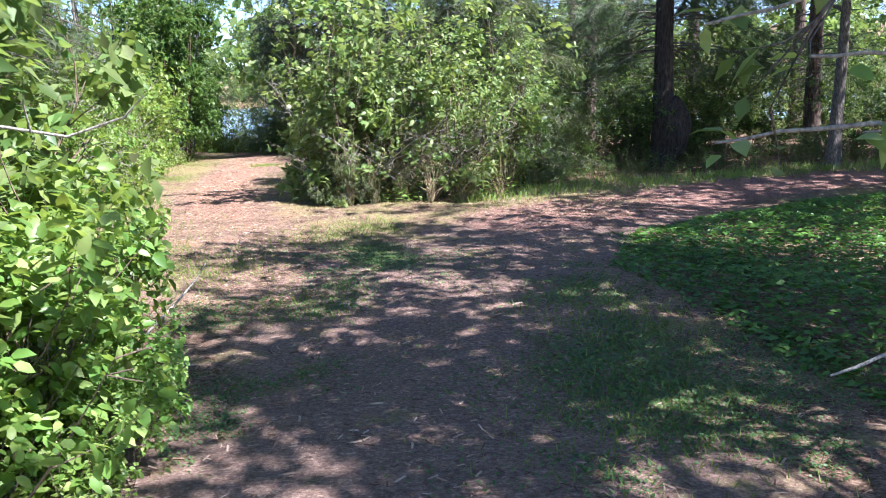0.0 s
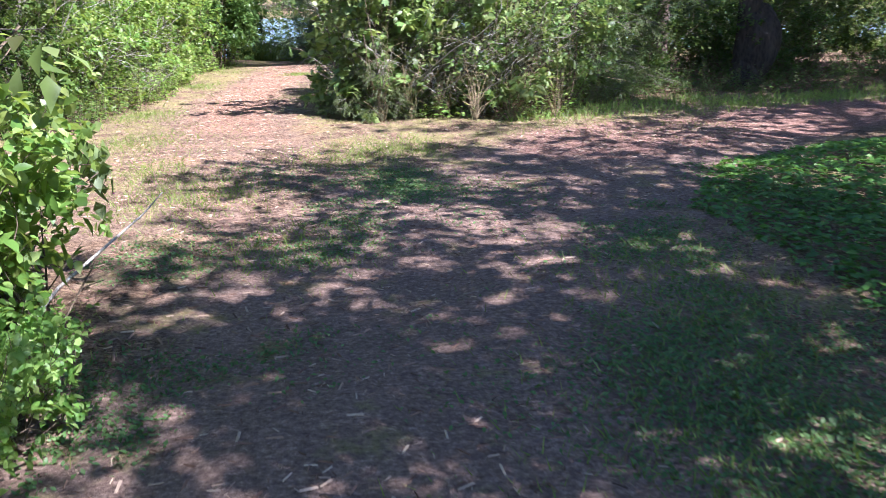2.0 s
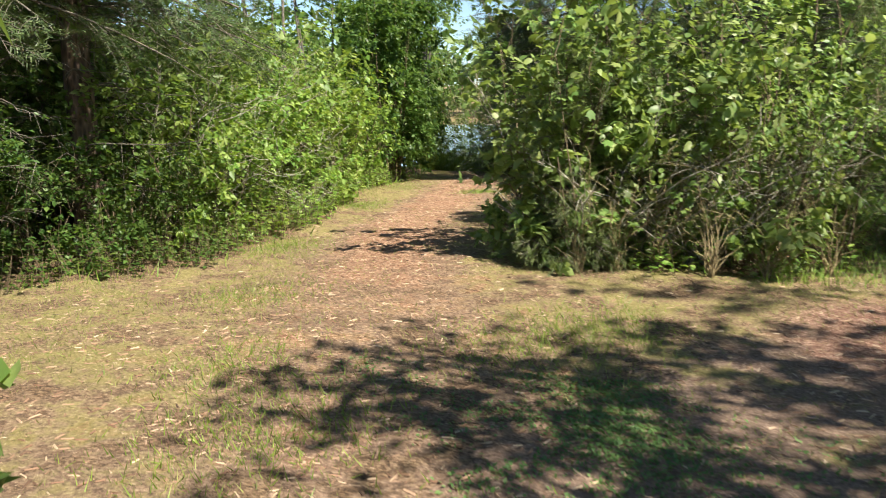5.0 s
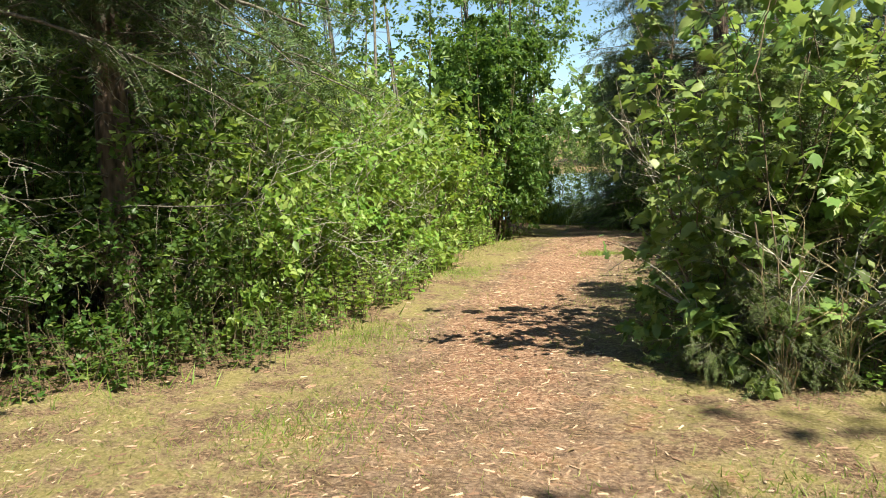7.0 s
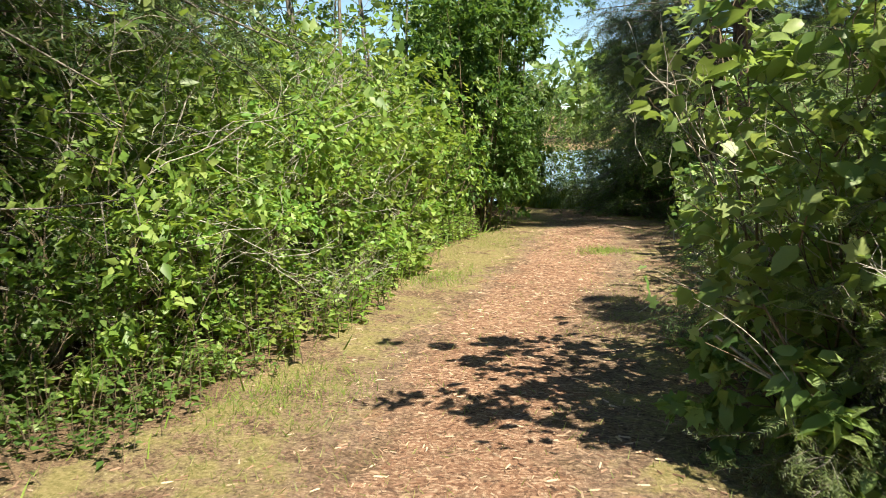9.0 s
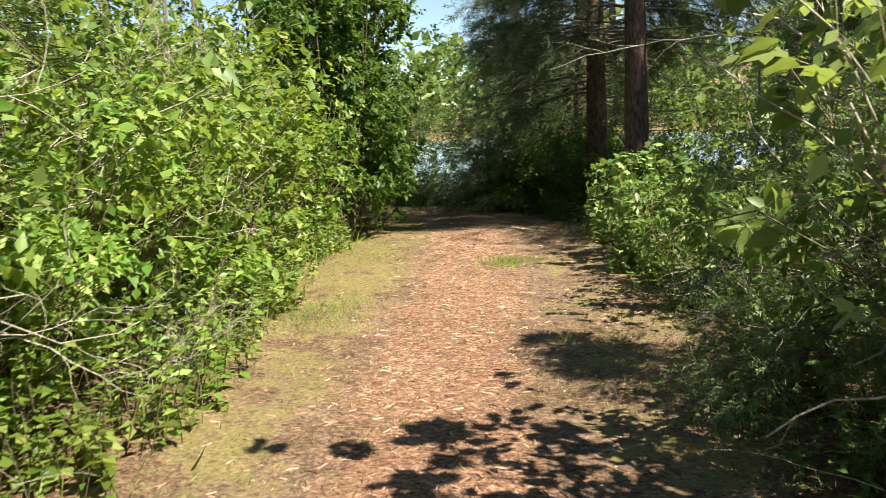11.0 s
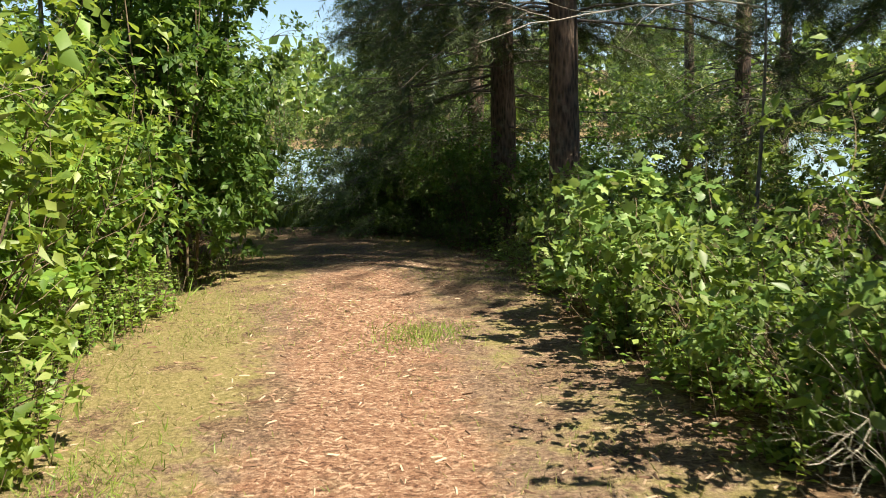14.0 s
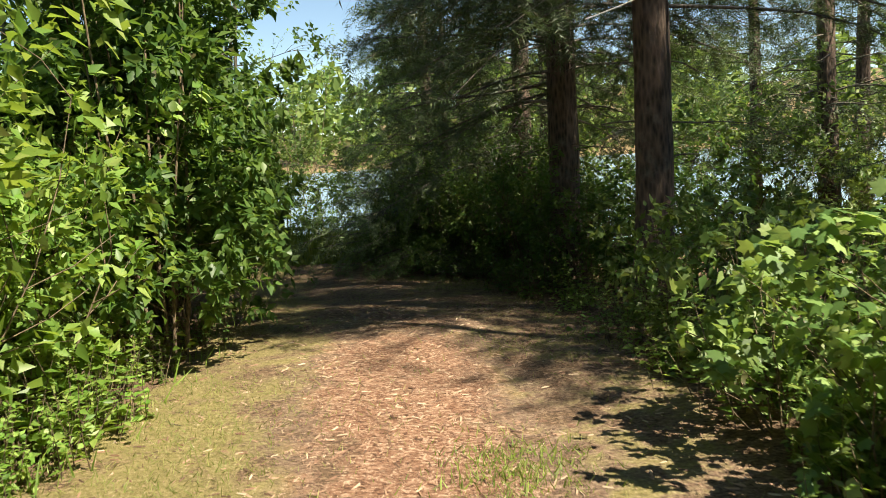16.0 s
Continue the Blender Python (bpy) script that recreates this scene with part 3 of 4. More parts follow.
def broad_tree(seed, name, label, height, radius, leaf, size, template, limbs=12, clear=.35, per=10, kids=6, spread=.8, wood=BARK_GREY, stems=1, limb_len=.4):
    rng = np.random.default_rng(seed)
    e = thing(name, label, "tree")
    trunks, paths, tips = [], [], []
    for s in range(stems):
        a = rng.uniform(0, 2 * np.pi)
        t = np.linspace(0, 1, 14)
        lean = (0 if stems == 1 else .09) * height
        H = height * rng.uniform(.8, 1)
        P = np.stack([np.cos(a) * (lean * t + .16 * (stems > 1)) + .05 * np.sin(5 * t + seed + s), np.sin(a) * (lean * t + .16 * (stems > 1)) + .05 * np.cos(4 * t + s), -.15 + H * t], 1)
        R = radius * rng.uniform(.7, 1.1) * (1 - .85 * t) * (1 + .5 * np.exp(-t * 25))
        trunks.append((P, R))
        for k in range(limbs):
            f = rng.uniform(clear, 1) * 12.99
            i = int(f)
            at = P[i] + (P[i + 1] - P[i]) * (f - i)
            b = rng.uniform(0, 2 * np.pi)
            w = np.array([np.cos(b), np.sin(b), rng.uniform(.0, .7)])
            grow(rng, at, w, height * limb_len * (1.2 - .6 * f / 13) * rng.uniform(.7, 1.1), R[i] * .45, 2, paths, tips, kids, spread, .25, .05)
    for tr in trunks:
        part("trunk", tubes([tr], 10), wood, e)
    tagged(part("branchwork", tubes([p for p in paths if p[1][0] > .0045], 3), wood, e), kind="stuff")
    part("crown", [leaves_on(rng, tips, per, size, template, .35)], leaf, e)
    return e


def dead_bush(seed, name, label, height, stems=7, wood=DEADWOOD, kids=5, rad=.009, lean=.8):
    rng = np.random.default_rng(seed)
    e = thing(name, label, "dead branch")
    paths, tips = [], []
    for k in range(stems):
        a = rng.uniform(0, 2 * np.pi)
        grow(rng, (0, 0, -.05), (np.cos(a) * lean * rng.uniform(.3, 1), np.sin(a) * lean * rng.uniform(.3, 1), 1), height * rng.uniform(.6, 1), rad, 2, paths, tips, kids, .9, .6, .05, 7)
    tagged(part("twigwork", tubes(paths, 4), wood, e), kind="stuff")
    return e


def at_place(x, y, turn=0, size=1.0, tall=1.0, lean=(0, 0), drop=0.0):
    return Matrix.Translation((x, y, float(ground_z(x, y)) - drop)) @ pose(0, 0, 0, lean[0], lean[1], turn).to_3x3().to_4x4() @ Matrix.Diagonal((size, size, size * tall, 1))


USED = set()


def plant(kind, x, y, turn=None, size=1.0, tall=1.0, lean=(0, 0), label=""):
    """The first call sets the kind itself down; later ones copies of it."""
    turn = random.uniform(0, 360) if turn is None else turn
    m = at_place(x, y, turn, size, tall, lean)
    if kind.name not in USED:
        USED.add(kind.name)
        PLACED.append((kind, m))
        ob = kind
    else:
        ob = copy_thing(kind, m)
    if label:
        tagged(ob, label)
    NEAR_TRAIL.append((ob, m))
    return ob


NEAR_TRAIL = []
PLACED = []
WALKED = [(0, -1), (0, 3), (-.4, 4.4), (-1.4, 7.0), (-2.8, 10.1), (-3.7, 12.1), (-4.0, 14.3), (-4.4, 16.5), (-4.8, 19.5)]


def cleared(ob, m, hang=.42):
    """Cuts away the leaves and twigs of a plant that hang far over the trail."""
    for child in ob.children:
        if child.type != 'MESH' or child.name.startswith("trunk"):
            continue
        me = child.data
        n = len(me.vertices)
        co = np.empty(n * 3, np.float32)
        me.vertices.foreach_get("co", co)
        M = np.array(m)
        W = co.reshape(-1, 3) @ M[:3, :3].T + M[:3, 3]
        x, y, z = W.T
        ragged = hang * (1 + .45 * np.sin(5.3 * x + 3.1 * z) * np.sin(4.1 * y - 3.7 * z)) + .28 * np.maximum(z - 1.1, 0)
        bad = (z < 4.5) & ((reach(x, y, WALKED) < 1.0) | (inside(x, y, CLEARING) & (reach(x, y, CLEARING + CLEARING[:1]) > ragged) & (x < 1.5) & (y > 0)))
        if not bad.any():
            continue
        lv = np.empty(len(me.loops), np.int32)
        me.loops.foreach_get("vertex_index", lv)
        sizes = np.empty(len(me.polygons), np.int32)
        me.polygons.foreach_get("loop_total", sizes)
        k = int(sizes[0])
        if not (sizes == k).all():
            continue
        F = lv.reshape(-1, k)
        F = F[~bad[F].any(1)]
        if len(F) == 0:
            F = lv.reshape(-1, k)[:1]
        used = np.unique(F)
        back = np.zeros(n, np.int64)
        back[used] = np.arange(len(used))
        child.data = mesh_of(me.name, [(co.reshape(-1, 3)[used], back[F])], me.materials[0])

# the kinds
BRIGHT = [shrub(10 + i, "shrub", "bright green leafy shrub beside the trail", 2.1, LEAF_BRIGHT, .115, LEAF6, 11, 9, .5, 5, group="shrubs along the trail") for i in range(3)]
MID = [shrub(20 + i, "shrub", "green leafy shrub with thin brown stems", 2.5, LEAF_MID, .115, LEAF6, 11, 9, .45, 5, group="shrubs along the trail") for i in range(3)]
GREY = [shrub(25 + i, "shrub", "grey-green leafy shrub with pale twigs", 2.5, LEAF_GREY, .09, LEAF4, 11, 11, .45, 5, group="grey-green shrubs") for i in range(2)]
BROAD = [shrub(30 + i, "shrub", "low shrub with broad green leaves", 1.35, LEAF_MID, .105, LEAF6, 10, 9, .7, 4, group="broad-leaved shrubs", rise=.1) for i in range(3)]
# the spruces' shade is carried by the dark leaf colour
DARKS = [shrub(40 + i, "shrub", "shrub below the spruces with leaves darkened for shade", 2.0, LEAF_DARK, .085, LEAF4, 12, 10, .45, 5, group="shaded shrubs") for i in range(2)]
ROSE = [shrub(50 + i, "rose_bush", "leafy wild rose bush at the trail edge", 1.6, LEAF_BRIGHT, .11, LEAF8, 12, 7, .6, 5, group="rose bushes") for i in range(2)]
MAPLE = [shrub(60 + i, "maple_sapling", "maple sapling with large lobed leaves", 1.6, LEAF_GREY, .12, LOBED, 6, 7, .35, 4, group="maple saplings", rise=.3, hang=.5) for i in range(2)]
TALL_MAPLE = shrub(64, 'maple_sapling', 'tall maple sapling with large drooping lobed leaves', 2.9, LEAF_GREY, .12, LOBED, 9, 11, .4, 4, group='maple saplings', rise=.25, hang=.7, rad=.014)
HAZEL = shrub(66, 'hazel_bush', 'low hazel bush with large pale green leaves', 1.25, LEAF_GREY, .17, LEAF8, 8, 5, .9, 4, group='hazel bushes', hang=.3, rise=.08)
HERB = [weeds(70 + i, "herbs", "upright green herbs on the trail edge", .75, LEAF_BRIGHT, .10, 26, group="herbs along the trail") for i in range(2)]
HERB_MID = [weeds(80 + i, "herbs", "green undergrowth with pointed leaves", .65, LEAF_MID, .08, 24, group="herbs along the trail") for i in range(2)]
# leaf colour darkened to stand in for shade under the trees
HERB_DARK = [weeds(90 + i, "herbs", "undergrowth below the trees with leaves darkened for shade", .7, LEAF_DARK, .08, 26, .5, group="undergrowth below the trees") for i in range(2)]
DEAD = [dead_bush(100 + i, "dead_branches", "bare grey dead branches among the shrubs", 2.0) for i in range(2)]
STALKS = dead_bush(105, "dry_stalks", "upright dry brown stalks below the bush", 1.2, 26, STALK, 1, .006, .22)
SAPLING = [spruce(110 + i, "spruce_sapling", "bushy young spruce with drooping green branches", 4.2, .055, .2, 1.6, .25, NEEDLE, 75, 8, .12, .22, 13, 4) for i in range(2)]
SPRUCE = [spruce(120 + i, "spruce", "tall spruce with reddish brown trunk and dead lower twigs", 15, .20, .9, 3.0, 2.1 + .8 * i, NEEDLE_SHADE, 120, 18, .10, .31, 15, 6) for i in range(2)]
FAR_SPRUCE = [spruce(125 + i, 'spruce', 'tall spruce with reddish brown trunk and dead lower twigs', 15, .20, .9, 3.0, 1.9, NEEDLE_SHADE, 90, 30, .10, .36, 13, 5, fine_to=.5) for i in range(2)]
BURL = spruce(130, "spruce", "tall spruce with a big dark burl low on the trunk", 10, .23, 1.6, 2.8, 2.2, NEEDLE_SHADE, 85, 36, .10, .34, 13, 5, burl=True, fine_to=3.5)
ALDER = broad_tree(140, "alder", "dark multi-stemmed alder with round leaves", 5.2, .020, LEAF_DARK, .12, LEAF6, 10, .10, 11, 5, .8, TWIG, 7, .2)
SHADE = [broad_tree(150 + i, "broadleaf_tree", "leafy broadleaf tree added off the trail for shade", 8.0, .15, LEAF_MID, .135, LEAF4, 15, .36, 18, 6, .85, BARK_GREY, 1, .42) for i in range(2)]
TALL = [broad_tree(155 + i, 'broadleaf_tree', 'tall broadleaf tree whose crown shades the fork', 12.0, .20, LEAF_MID, .20, LEAF4, 40, .42, 3.0, 6, 1.0, BARK_GREY, 1, .27) for i in range(2)]
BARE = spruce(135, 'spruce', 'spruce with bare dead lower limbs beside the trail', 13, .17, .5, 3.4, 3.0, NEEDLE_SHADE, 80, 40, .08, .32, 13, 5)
BIGLEAF = [shrub(170 + i, 'shrub', 'tall shrub with large pale green leaves', 2.7, LEAF_GREY, .14, LEAF8, 9, 7, .45, 5, group='large-leaved shrubs', hang=.5) for i in range(2)]
BACK = [shrub(180 + i, 'shrub', 'tall sunlit bush on the lake shore', 4.0, LEAF_MID, .10, LEAF4, 16, 10, .4, 5, group='bushes on the shore', rad=.02, foot=.5) for i in range(2)]
SLIM = broad_tree(160, "slim_tree", "slim young tree with dark bare lower trunk", 8.5, .06, LEAF_MID, .11, LEAF4, 9, .45, 8, 5, .8, BARK_GREY, 3, .22)


def pick(kinds):
    return kinds[random.randrange(len(kinds))]


def hedge(line, kinds, offset, step, size=(.8, 1.15), tall=(.85, 1.15), side=1, jitter=.25, keep=1.0):
    """Plants set out along an edge, offset to its outer side."""
    P = along(line, 10)
    T = unit(np.gradient(P, axis=0))
    run = np.concatenate(([0], np.cumsum(np.linalg.norm(np.diff(P, axis=0), axis=1))))
    for s in np.arange(step * .4, run[-1], step):
        i = int(np.searchsorted(run, s))
        if random.random() > keep:
            continue
        n = np.array([-T[i, 1], T[i, 0]]) * side
        q = P[i] + n * (offset + random.uniform(-1, 1) * jitter) + T[i] * random.uniform(-1, 1) * jitter
        plant(pick(kinds), q[0], q[1], None, random.uniform(*size), random.uniform(*tall))


# ---------------------------------------------------------------- left of the trail
NEAR_LEFT = LEFT_EDGE[1:4]
hedge(NEAR_LEFT, ROSE, .55, .42, (.6, .75), jitter=.12)
hedge(NEAR_LEFT, ROSE, 1.15, .55, (.8, 1.0), jitter=.2)
hedge(NEAR_LEFT, MID + BRIGHT, 2.1, .8, (.9, 1.15))
for x, y, s in ((-2.9, 4.2, 1.35), (-3.3, 5.4, 1.4), (-2.5, 3.0, 1.3), (-4.2, 6.0, 1.5), (-3.9, 4.6, 1.5)):
    plant(pick(MID), x, y, None, s)
hedge(NEAR_LEFT, HERB, .25, .4, (.4, .6), jitter=.1)
FAR_LEFT = LEFT_EDGE[7:]
hedge(FAR_LEFT[:3], DARKS, .8, .7, (.6, .9))
hedge(FAR_LEFT[:3], HERB_MID + HERB_DARK, .25, .4, (.7, 1.1))
hedge(FAR_LEFT[2:9], HERB + HERB_MID, .2, .38, (.6, 1.1))
hedge(FAR_LEFT[4:8], HERB, .05, .33, (.6, .95), jitter=.12)
hedge(FAR_LEFT[2:9], BRIGHT, .85, .55, (.55, .95))
hedge(FAR_LEFT[2:], BRIGHT + MID, 1.7, .8, (.75, 1.3))
hedge(FAR_LEFT, MID + DARKS, 3.0, 1.0, (.9, 1.5), (.8, 1.35))
hedge(FAR_LEFT, MID, 4.8, 1.6, (1.1, 1.5))
hedge(FAR_LEFT[2:7], DEAD, 1.5, 1.1, (.7, 1.1))
for x, y, s in ((-5.75, 15.2, .42), (-5.9, 14.9, .4), (-6.9, 12.9, 1.35), (-7.0, 14.4, 1.3), (-7.2, 16.0, 1.2), (-7.0, 13.6, 1.45), (-7.6, 15.0, 1.5), (-7.7, 16.9, 1.35), (-8.4, 18.6, 1.4)):
    plant(pick(DEAD), x, y, None, s)
hedge([(-9.5, 7.5), (-7.2, 9.6)], HERB_DARK + DARKS, .6, .6, (.8, 1.1))
for x, y, k, s in ((-9.6, 14.5, 0, .9), (-8.9, 9.6, 1, .9), (-11.5, 11.5, 0, 1.0), (-12, 17, 1, .9)):
    plant(FAR_SPRUCE[k], x, y, None, s)
plant(BARE, -6.75, 11.9, 270, 1.0)
plant(BARE, -7.5, 12.9, 290, .95)
plant(BARE, -6.9, 10.3, 250, .9)
for x, y, s in ((-6.5, 17.4, .95), (-6.9, 18.3, 1.1), (-7.1, 19.3, 1.15), (-7.1, 20.3, .95), (-6.5, 15.9, .9)):
    plant(pick(BRIGHT), x, y, None, s)
plant(ALDER, -7.0, 22.2, 20, .9)
plant(ALDER, -7.5, 23.4, 90, .95)
plant(ALDER, -8.0, 24.6, 150, 1.0)
plant(ALDER, -8.6, 26.0, 250, 1.0)
for x, y in ((-8.1, 25.2), (-8.9, 27.4), (-9.8, 24.5), (-9.0, 20.5), (-10.2, 18.2), (-10.8, 21.8), (-12, 25)):
    plant(SLIM, x, y)

# ---------------------------------------------------------------- the bushes inside the fork, and right of the trail
for x, y, k, s in ((-1.2, 13.2, 0, .64), (-.1, 13.4, 1, .7), (1.0, 14.6, 0, .85), (.3, 15.6, 0, .95), (1.5, 15.3, 1, 1.0)):
    plant(SAPLING[k], x, y, None, s)
hedge(RIGHT_EDGE[:4], HERB_MID + HERB, .1, .4, (.6, 1.0), side=-1)
hedge(RIGHT_EDGE[:3], BIGLEAF + GREY + GREY, .5, .5, (.6, 1.05), side=-1)
plant(SAPLING[1], -.7, 16.8, 60, .7)
for x, y, k, s in ((-1.55, 15.0, 0, .8), (-1.55, 12.5, 1, .55)):
    plant(SAPLING[k], x, y, None, s)
for kinds, x, y, s in ((BIGLEAF, -1.7, 12.95, .95), (BIGLEAF, -1.2, 12.7, 1.0), (MID, -1.8, 16.6, .7)):
    plant(pick(kinds), x, y, None, s)
for x, y, turn, s in ((-1.9, 12.65, 20, .95), (-1.45, 12.3, 150, .9)):
    plant(TALL_MAPLE, x, y, turn, s)
for x, y, s in ((-2.25, 16.8, .5), (-2.1, 15.8, .55), (-1.35, 12.35, .95)):
    plant(pick(DEAD), x, y, None, s)
for x, y, turn, s in ((-2.4, 18.9, 0, .62), (-2.5, 19.8, 100, .6), (-2.2, 18.0, 200, .6), (-2.6, 20.7, 300, .5), (-1.9, 17.2, 60, .6)):
    plant(HAZEL, x, y, turn, s)
plant(DEAD[1], -1.3, 14.6, None, .8)
hedge(RIGHT_EDGE[:3], GREY, 1.4, 1.0, (.95, 1.15), side=-1)
hedge(RIGHT_EDGE[3:6], BROAD + MID, .95, .6, (.5, .75), side=-1, jitter=.12)
hedge(RIGHT_EDGE[5:7], BROAD, .6, .6, (.5, .7), side=-1, jitter=.15)
hedge(RIGHT_EDGE[3:7], HERB_MID, .15, .45, (.5, .8), side=-1)
hedge(RIGHT_EDGE[6:11], BROAD, .55, .5, (.5, .75), side=-1)
hedge(RIGHT_EDGE[6:11], BROAD + HERB_MID, 1.3, .6, (.6, .85), side=-1)
hedge(RIGHT_EDGE[6:12], HERB_MID + HERB, .2, .4, (.5, .9), side=-1)
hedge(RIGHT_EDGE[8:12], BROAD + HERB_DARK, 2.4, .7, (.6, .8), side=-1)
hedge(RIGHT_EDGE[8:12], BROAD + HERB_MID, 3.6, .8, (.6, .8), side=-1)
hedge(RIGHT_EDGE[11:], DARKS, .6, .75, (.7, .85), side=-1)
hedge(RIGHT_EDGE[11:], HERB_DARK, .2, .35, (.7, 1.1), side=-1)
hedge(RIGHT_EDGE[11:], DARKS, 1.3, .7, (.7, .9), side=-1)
plant(MAPLE[0], -.15, 12.2, 0, .62)
plant(MAPLE[1], -1.35, 12.6, 40, .9, 1.0)
plant(MAPLE[0], -1.0, 12.5, 140, .95, 1.05)
plant(MAPLE[1], -2.85, 18.9, 200, .75)
plant(MAPLE[0], -2.9, 19.9, 80, .7)
plant(STALKS, -1.0, 12.15, 0, 1.0)
plant(STALKS, -.6, 12.3, 90, .9)
for x, y, turn in ((-1.35, 12.0, 40), (-.15, 12.05, 200), (.35, 12.2, 120), (.9, 12.45, 300)):
    plant(STALKS, x, y, turn, .95)
plant(STALKS, -7.3, 20.9, 30, .8)
hedge([(-1.6, 12.7), (.5, 12.6)], DEAD, -.05, .5, (.9, 1.35))

# the spruces by the water
plant(SPRUCE[0], -3.35, 26.0, 0, 1.0)
plant(SPRUCE[1], -2.7, 23.8, 10, 1.0)
plant(FAR_SPRUCE[0], 1.72, 30.5, 120, .95)
for x, y, k, s in ((-3.7, 28.6, 1, .85), (1.27, 33.0, 0, .75), (3.6, 33.5, 1, .9), (7.4, 32.0, 0, .9), (-5.3, 31.9, 1, .7), (-3.0, 33.4, 0, .8)):
    plant(FAR_SPRUCE[k], x, y, None, s)
plant(SPRUCE[0], 1.3, 22.0, 40, .9)
# added off to the right so its shadow falls across the trail
plant(SPRUCE[1], .9, 19.7, 310, .9)
plant(SAPLING[0], -5.0, 29.6, 130, 1.5, label='bushy spruce with drooping boughs in front of the lake')
plant(FAR_SPRUCE[1], 4.6, 27.5, 250, .9)

for x, y, s in ((-4.9, 31.6, .8), (-9.8, 32.4, 1.0), (-11.5, 30.5, 1.0), (-13.5, 28.5, .9), (-4.2, 32.8, .8), (-8.6, 33.6, 1.0), (-5.6, 32.6, .7)):
    plant(pick(BACK), x, y, None, s)

for kinds, x, y, s in ((BRIGHT, -9.2, 28.4, .75), (GREY, -8.4, 32.0, .6), (BRIGHT, -7.5, 32.3, .45), (GREY, -5.4, 29.5, .75), (DARKS, -4.9, 28.8, .8), (GREY, -9.8, 29.6, .9), (DARKS, -4.2, 28.4, .85), (DARKS, -6.0, 30.9, .6),
                       (GREY, -9.0, 27.4, .8), (BRIGHT, -9.0, 31.4, .6), (BRIGHT, -6.8, 32.3, .4), (DARKS, -5.4, 30.4, .75), (MID, -4.7, 28.2, .65), (MID, -4.0, 27.6, .7), (DARKS, -3.5, 27.0, .8), (MID, -2.9, 27.2, .6), (DARKS, -2.3, 27.6, .7), (DARKS, -2.2, 25.3, .65),
                       (GREY, -8.0, 32.9, .95), (GREY, -9.2, 32.6, 1.0), (MID, -7.4, 33.4, .9), (GREY, -6.0, 32.0, .8), (MID, -5.2, 31.4, .9), (DARKS, -4.4, 30.0, 1.0), (MID, -5.0, 33.4, 1.1), (MID, -3.6, 29.4, .8), (MID, -2.6, 29.2, .7)):
    plant(pick(kinds), x, y, None, s)

for x, y, turn, s in ((-9.4, 31.2, 30, 1.1), (-9.8, 32.6, 140, 1.15), (-10.4, 30.0, 80, 1.1)):
    plant(SLIM, x, y, turn, s)

# right of the fork: the burl tree and the trees behind the red trail
plant(BURL, 4.5, 16.4, 0)
for x, y, k, s in ((3.6, 19.6, 1, .85), (8.3, 18.2, 0, .9), (6.6, 21.5, 1, .8), (11.5, 17.0, 1, .95), (10.2, 23.5, 0, .9)):
    plant(FAR_SPRUCE[k], x, y, None, s)
hedge([(1.3, 13.9), (4, 15.3), (8, 16.2), (13, 16.4)], HERB_DARK, -.1, .5, (.4, .65))
hedge([(1.3, 14.6), (4, 17.2), (8, 17.8), (13, 17.8)], HERB_DARK + DARKS, -.3, .75, (.5, .9))
hedge([(1.5, 17.5), (4, 18.6), (8, 19.6), (14, 20)], DARKS + MID, -.5, 1.0, (.7, 1.1))
hedge([(1, 20.5), (14, 23)], MID, -.5, 1.7, (.5, .8))
hedge([(1.8, 14.9), (5, 15.9), (9, 16.5), (13, 16.8)], HERB_DARK, -.2, .5, (.6, .85))
hedge([(2.2, 16.3), (5.2, 17.4), (9, 17.8)], HERB_DARK, -.2, .5, (.9, 1.2), jitter=.15)
hedge([(3, 25), (18, 26)], BRIGHT + MID, -.5, 1.3, (.7, 1.1))
hedge([(1.2, 17), (1.5, 24)], DARKS + MID, 0, 1.2, (.8, 1.1))

hedge([(1, 28.5), (20, 30)], MID, 0, 1.3, (.8, 1.2))
hedge([(-1.8, 30.2), (2.5, 31.0)], DARKS + MID, 0, .9, (.8, 1.2))
hedge([(6, 34), (26, 34)], MID, 0, 1.6, (1.0, 1.8))
hedge([(14, 16), (20, 30)], MID, 0, 1.2, (1.0, 1.7))

hedge([(-1.38, 3.2), (-1.5, 4.0)], ROSE, .12, .3, (.26, .4), jitter=.06)

# trees added around the fork, mostly out of view, whose shade dapples the trail
for x, y, k, s in ((7.3, 15.0, 0, .85), (8.3, 14.7, 1, 1.0), (10.5, 12.8, 1, .9), (12.6, 13.6, 0, .9)):
    plant(SHADE[k], x, y, int(73 * x + 131 * y) % 360, s)
for x, y, k, s in ((6.5, 1.8, 0, .95), (7.9, 5.2, 1, .9), (12.0, 8.2, 1, 1.0), (4.3, .8, 1, .8), (9.8, 12.4, 0, .95), (7.2, 6.6, 0, .9), (6.2, 3.9, 1, .75), (3.9, 2.9, 1, .72), (3.9, 5.3, 0, .7), (7.8, 10.4, 1, .85)):
    plant(TALL[k], x, y, int(73 * x + 131 * y) % 360, s)
# unseen trees at the sides and behind the camera, added to block skylight
for x, y, k in ((15, 5, 0), (15, 10, 1), (-4.5, -2.5, 0), (1, -4.5, 1), (13, -3, 0)):
    plant(SHADE[k], x, y)


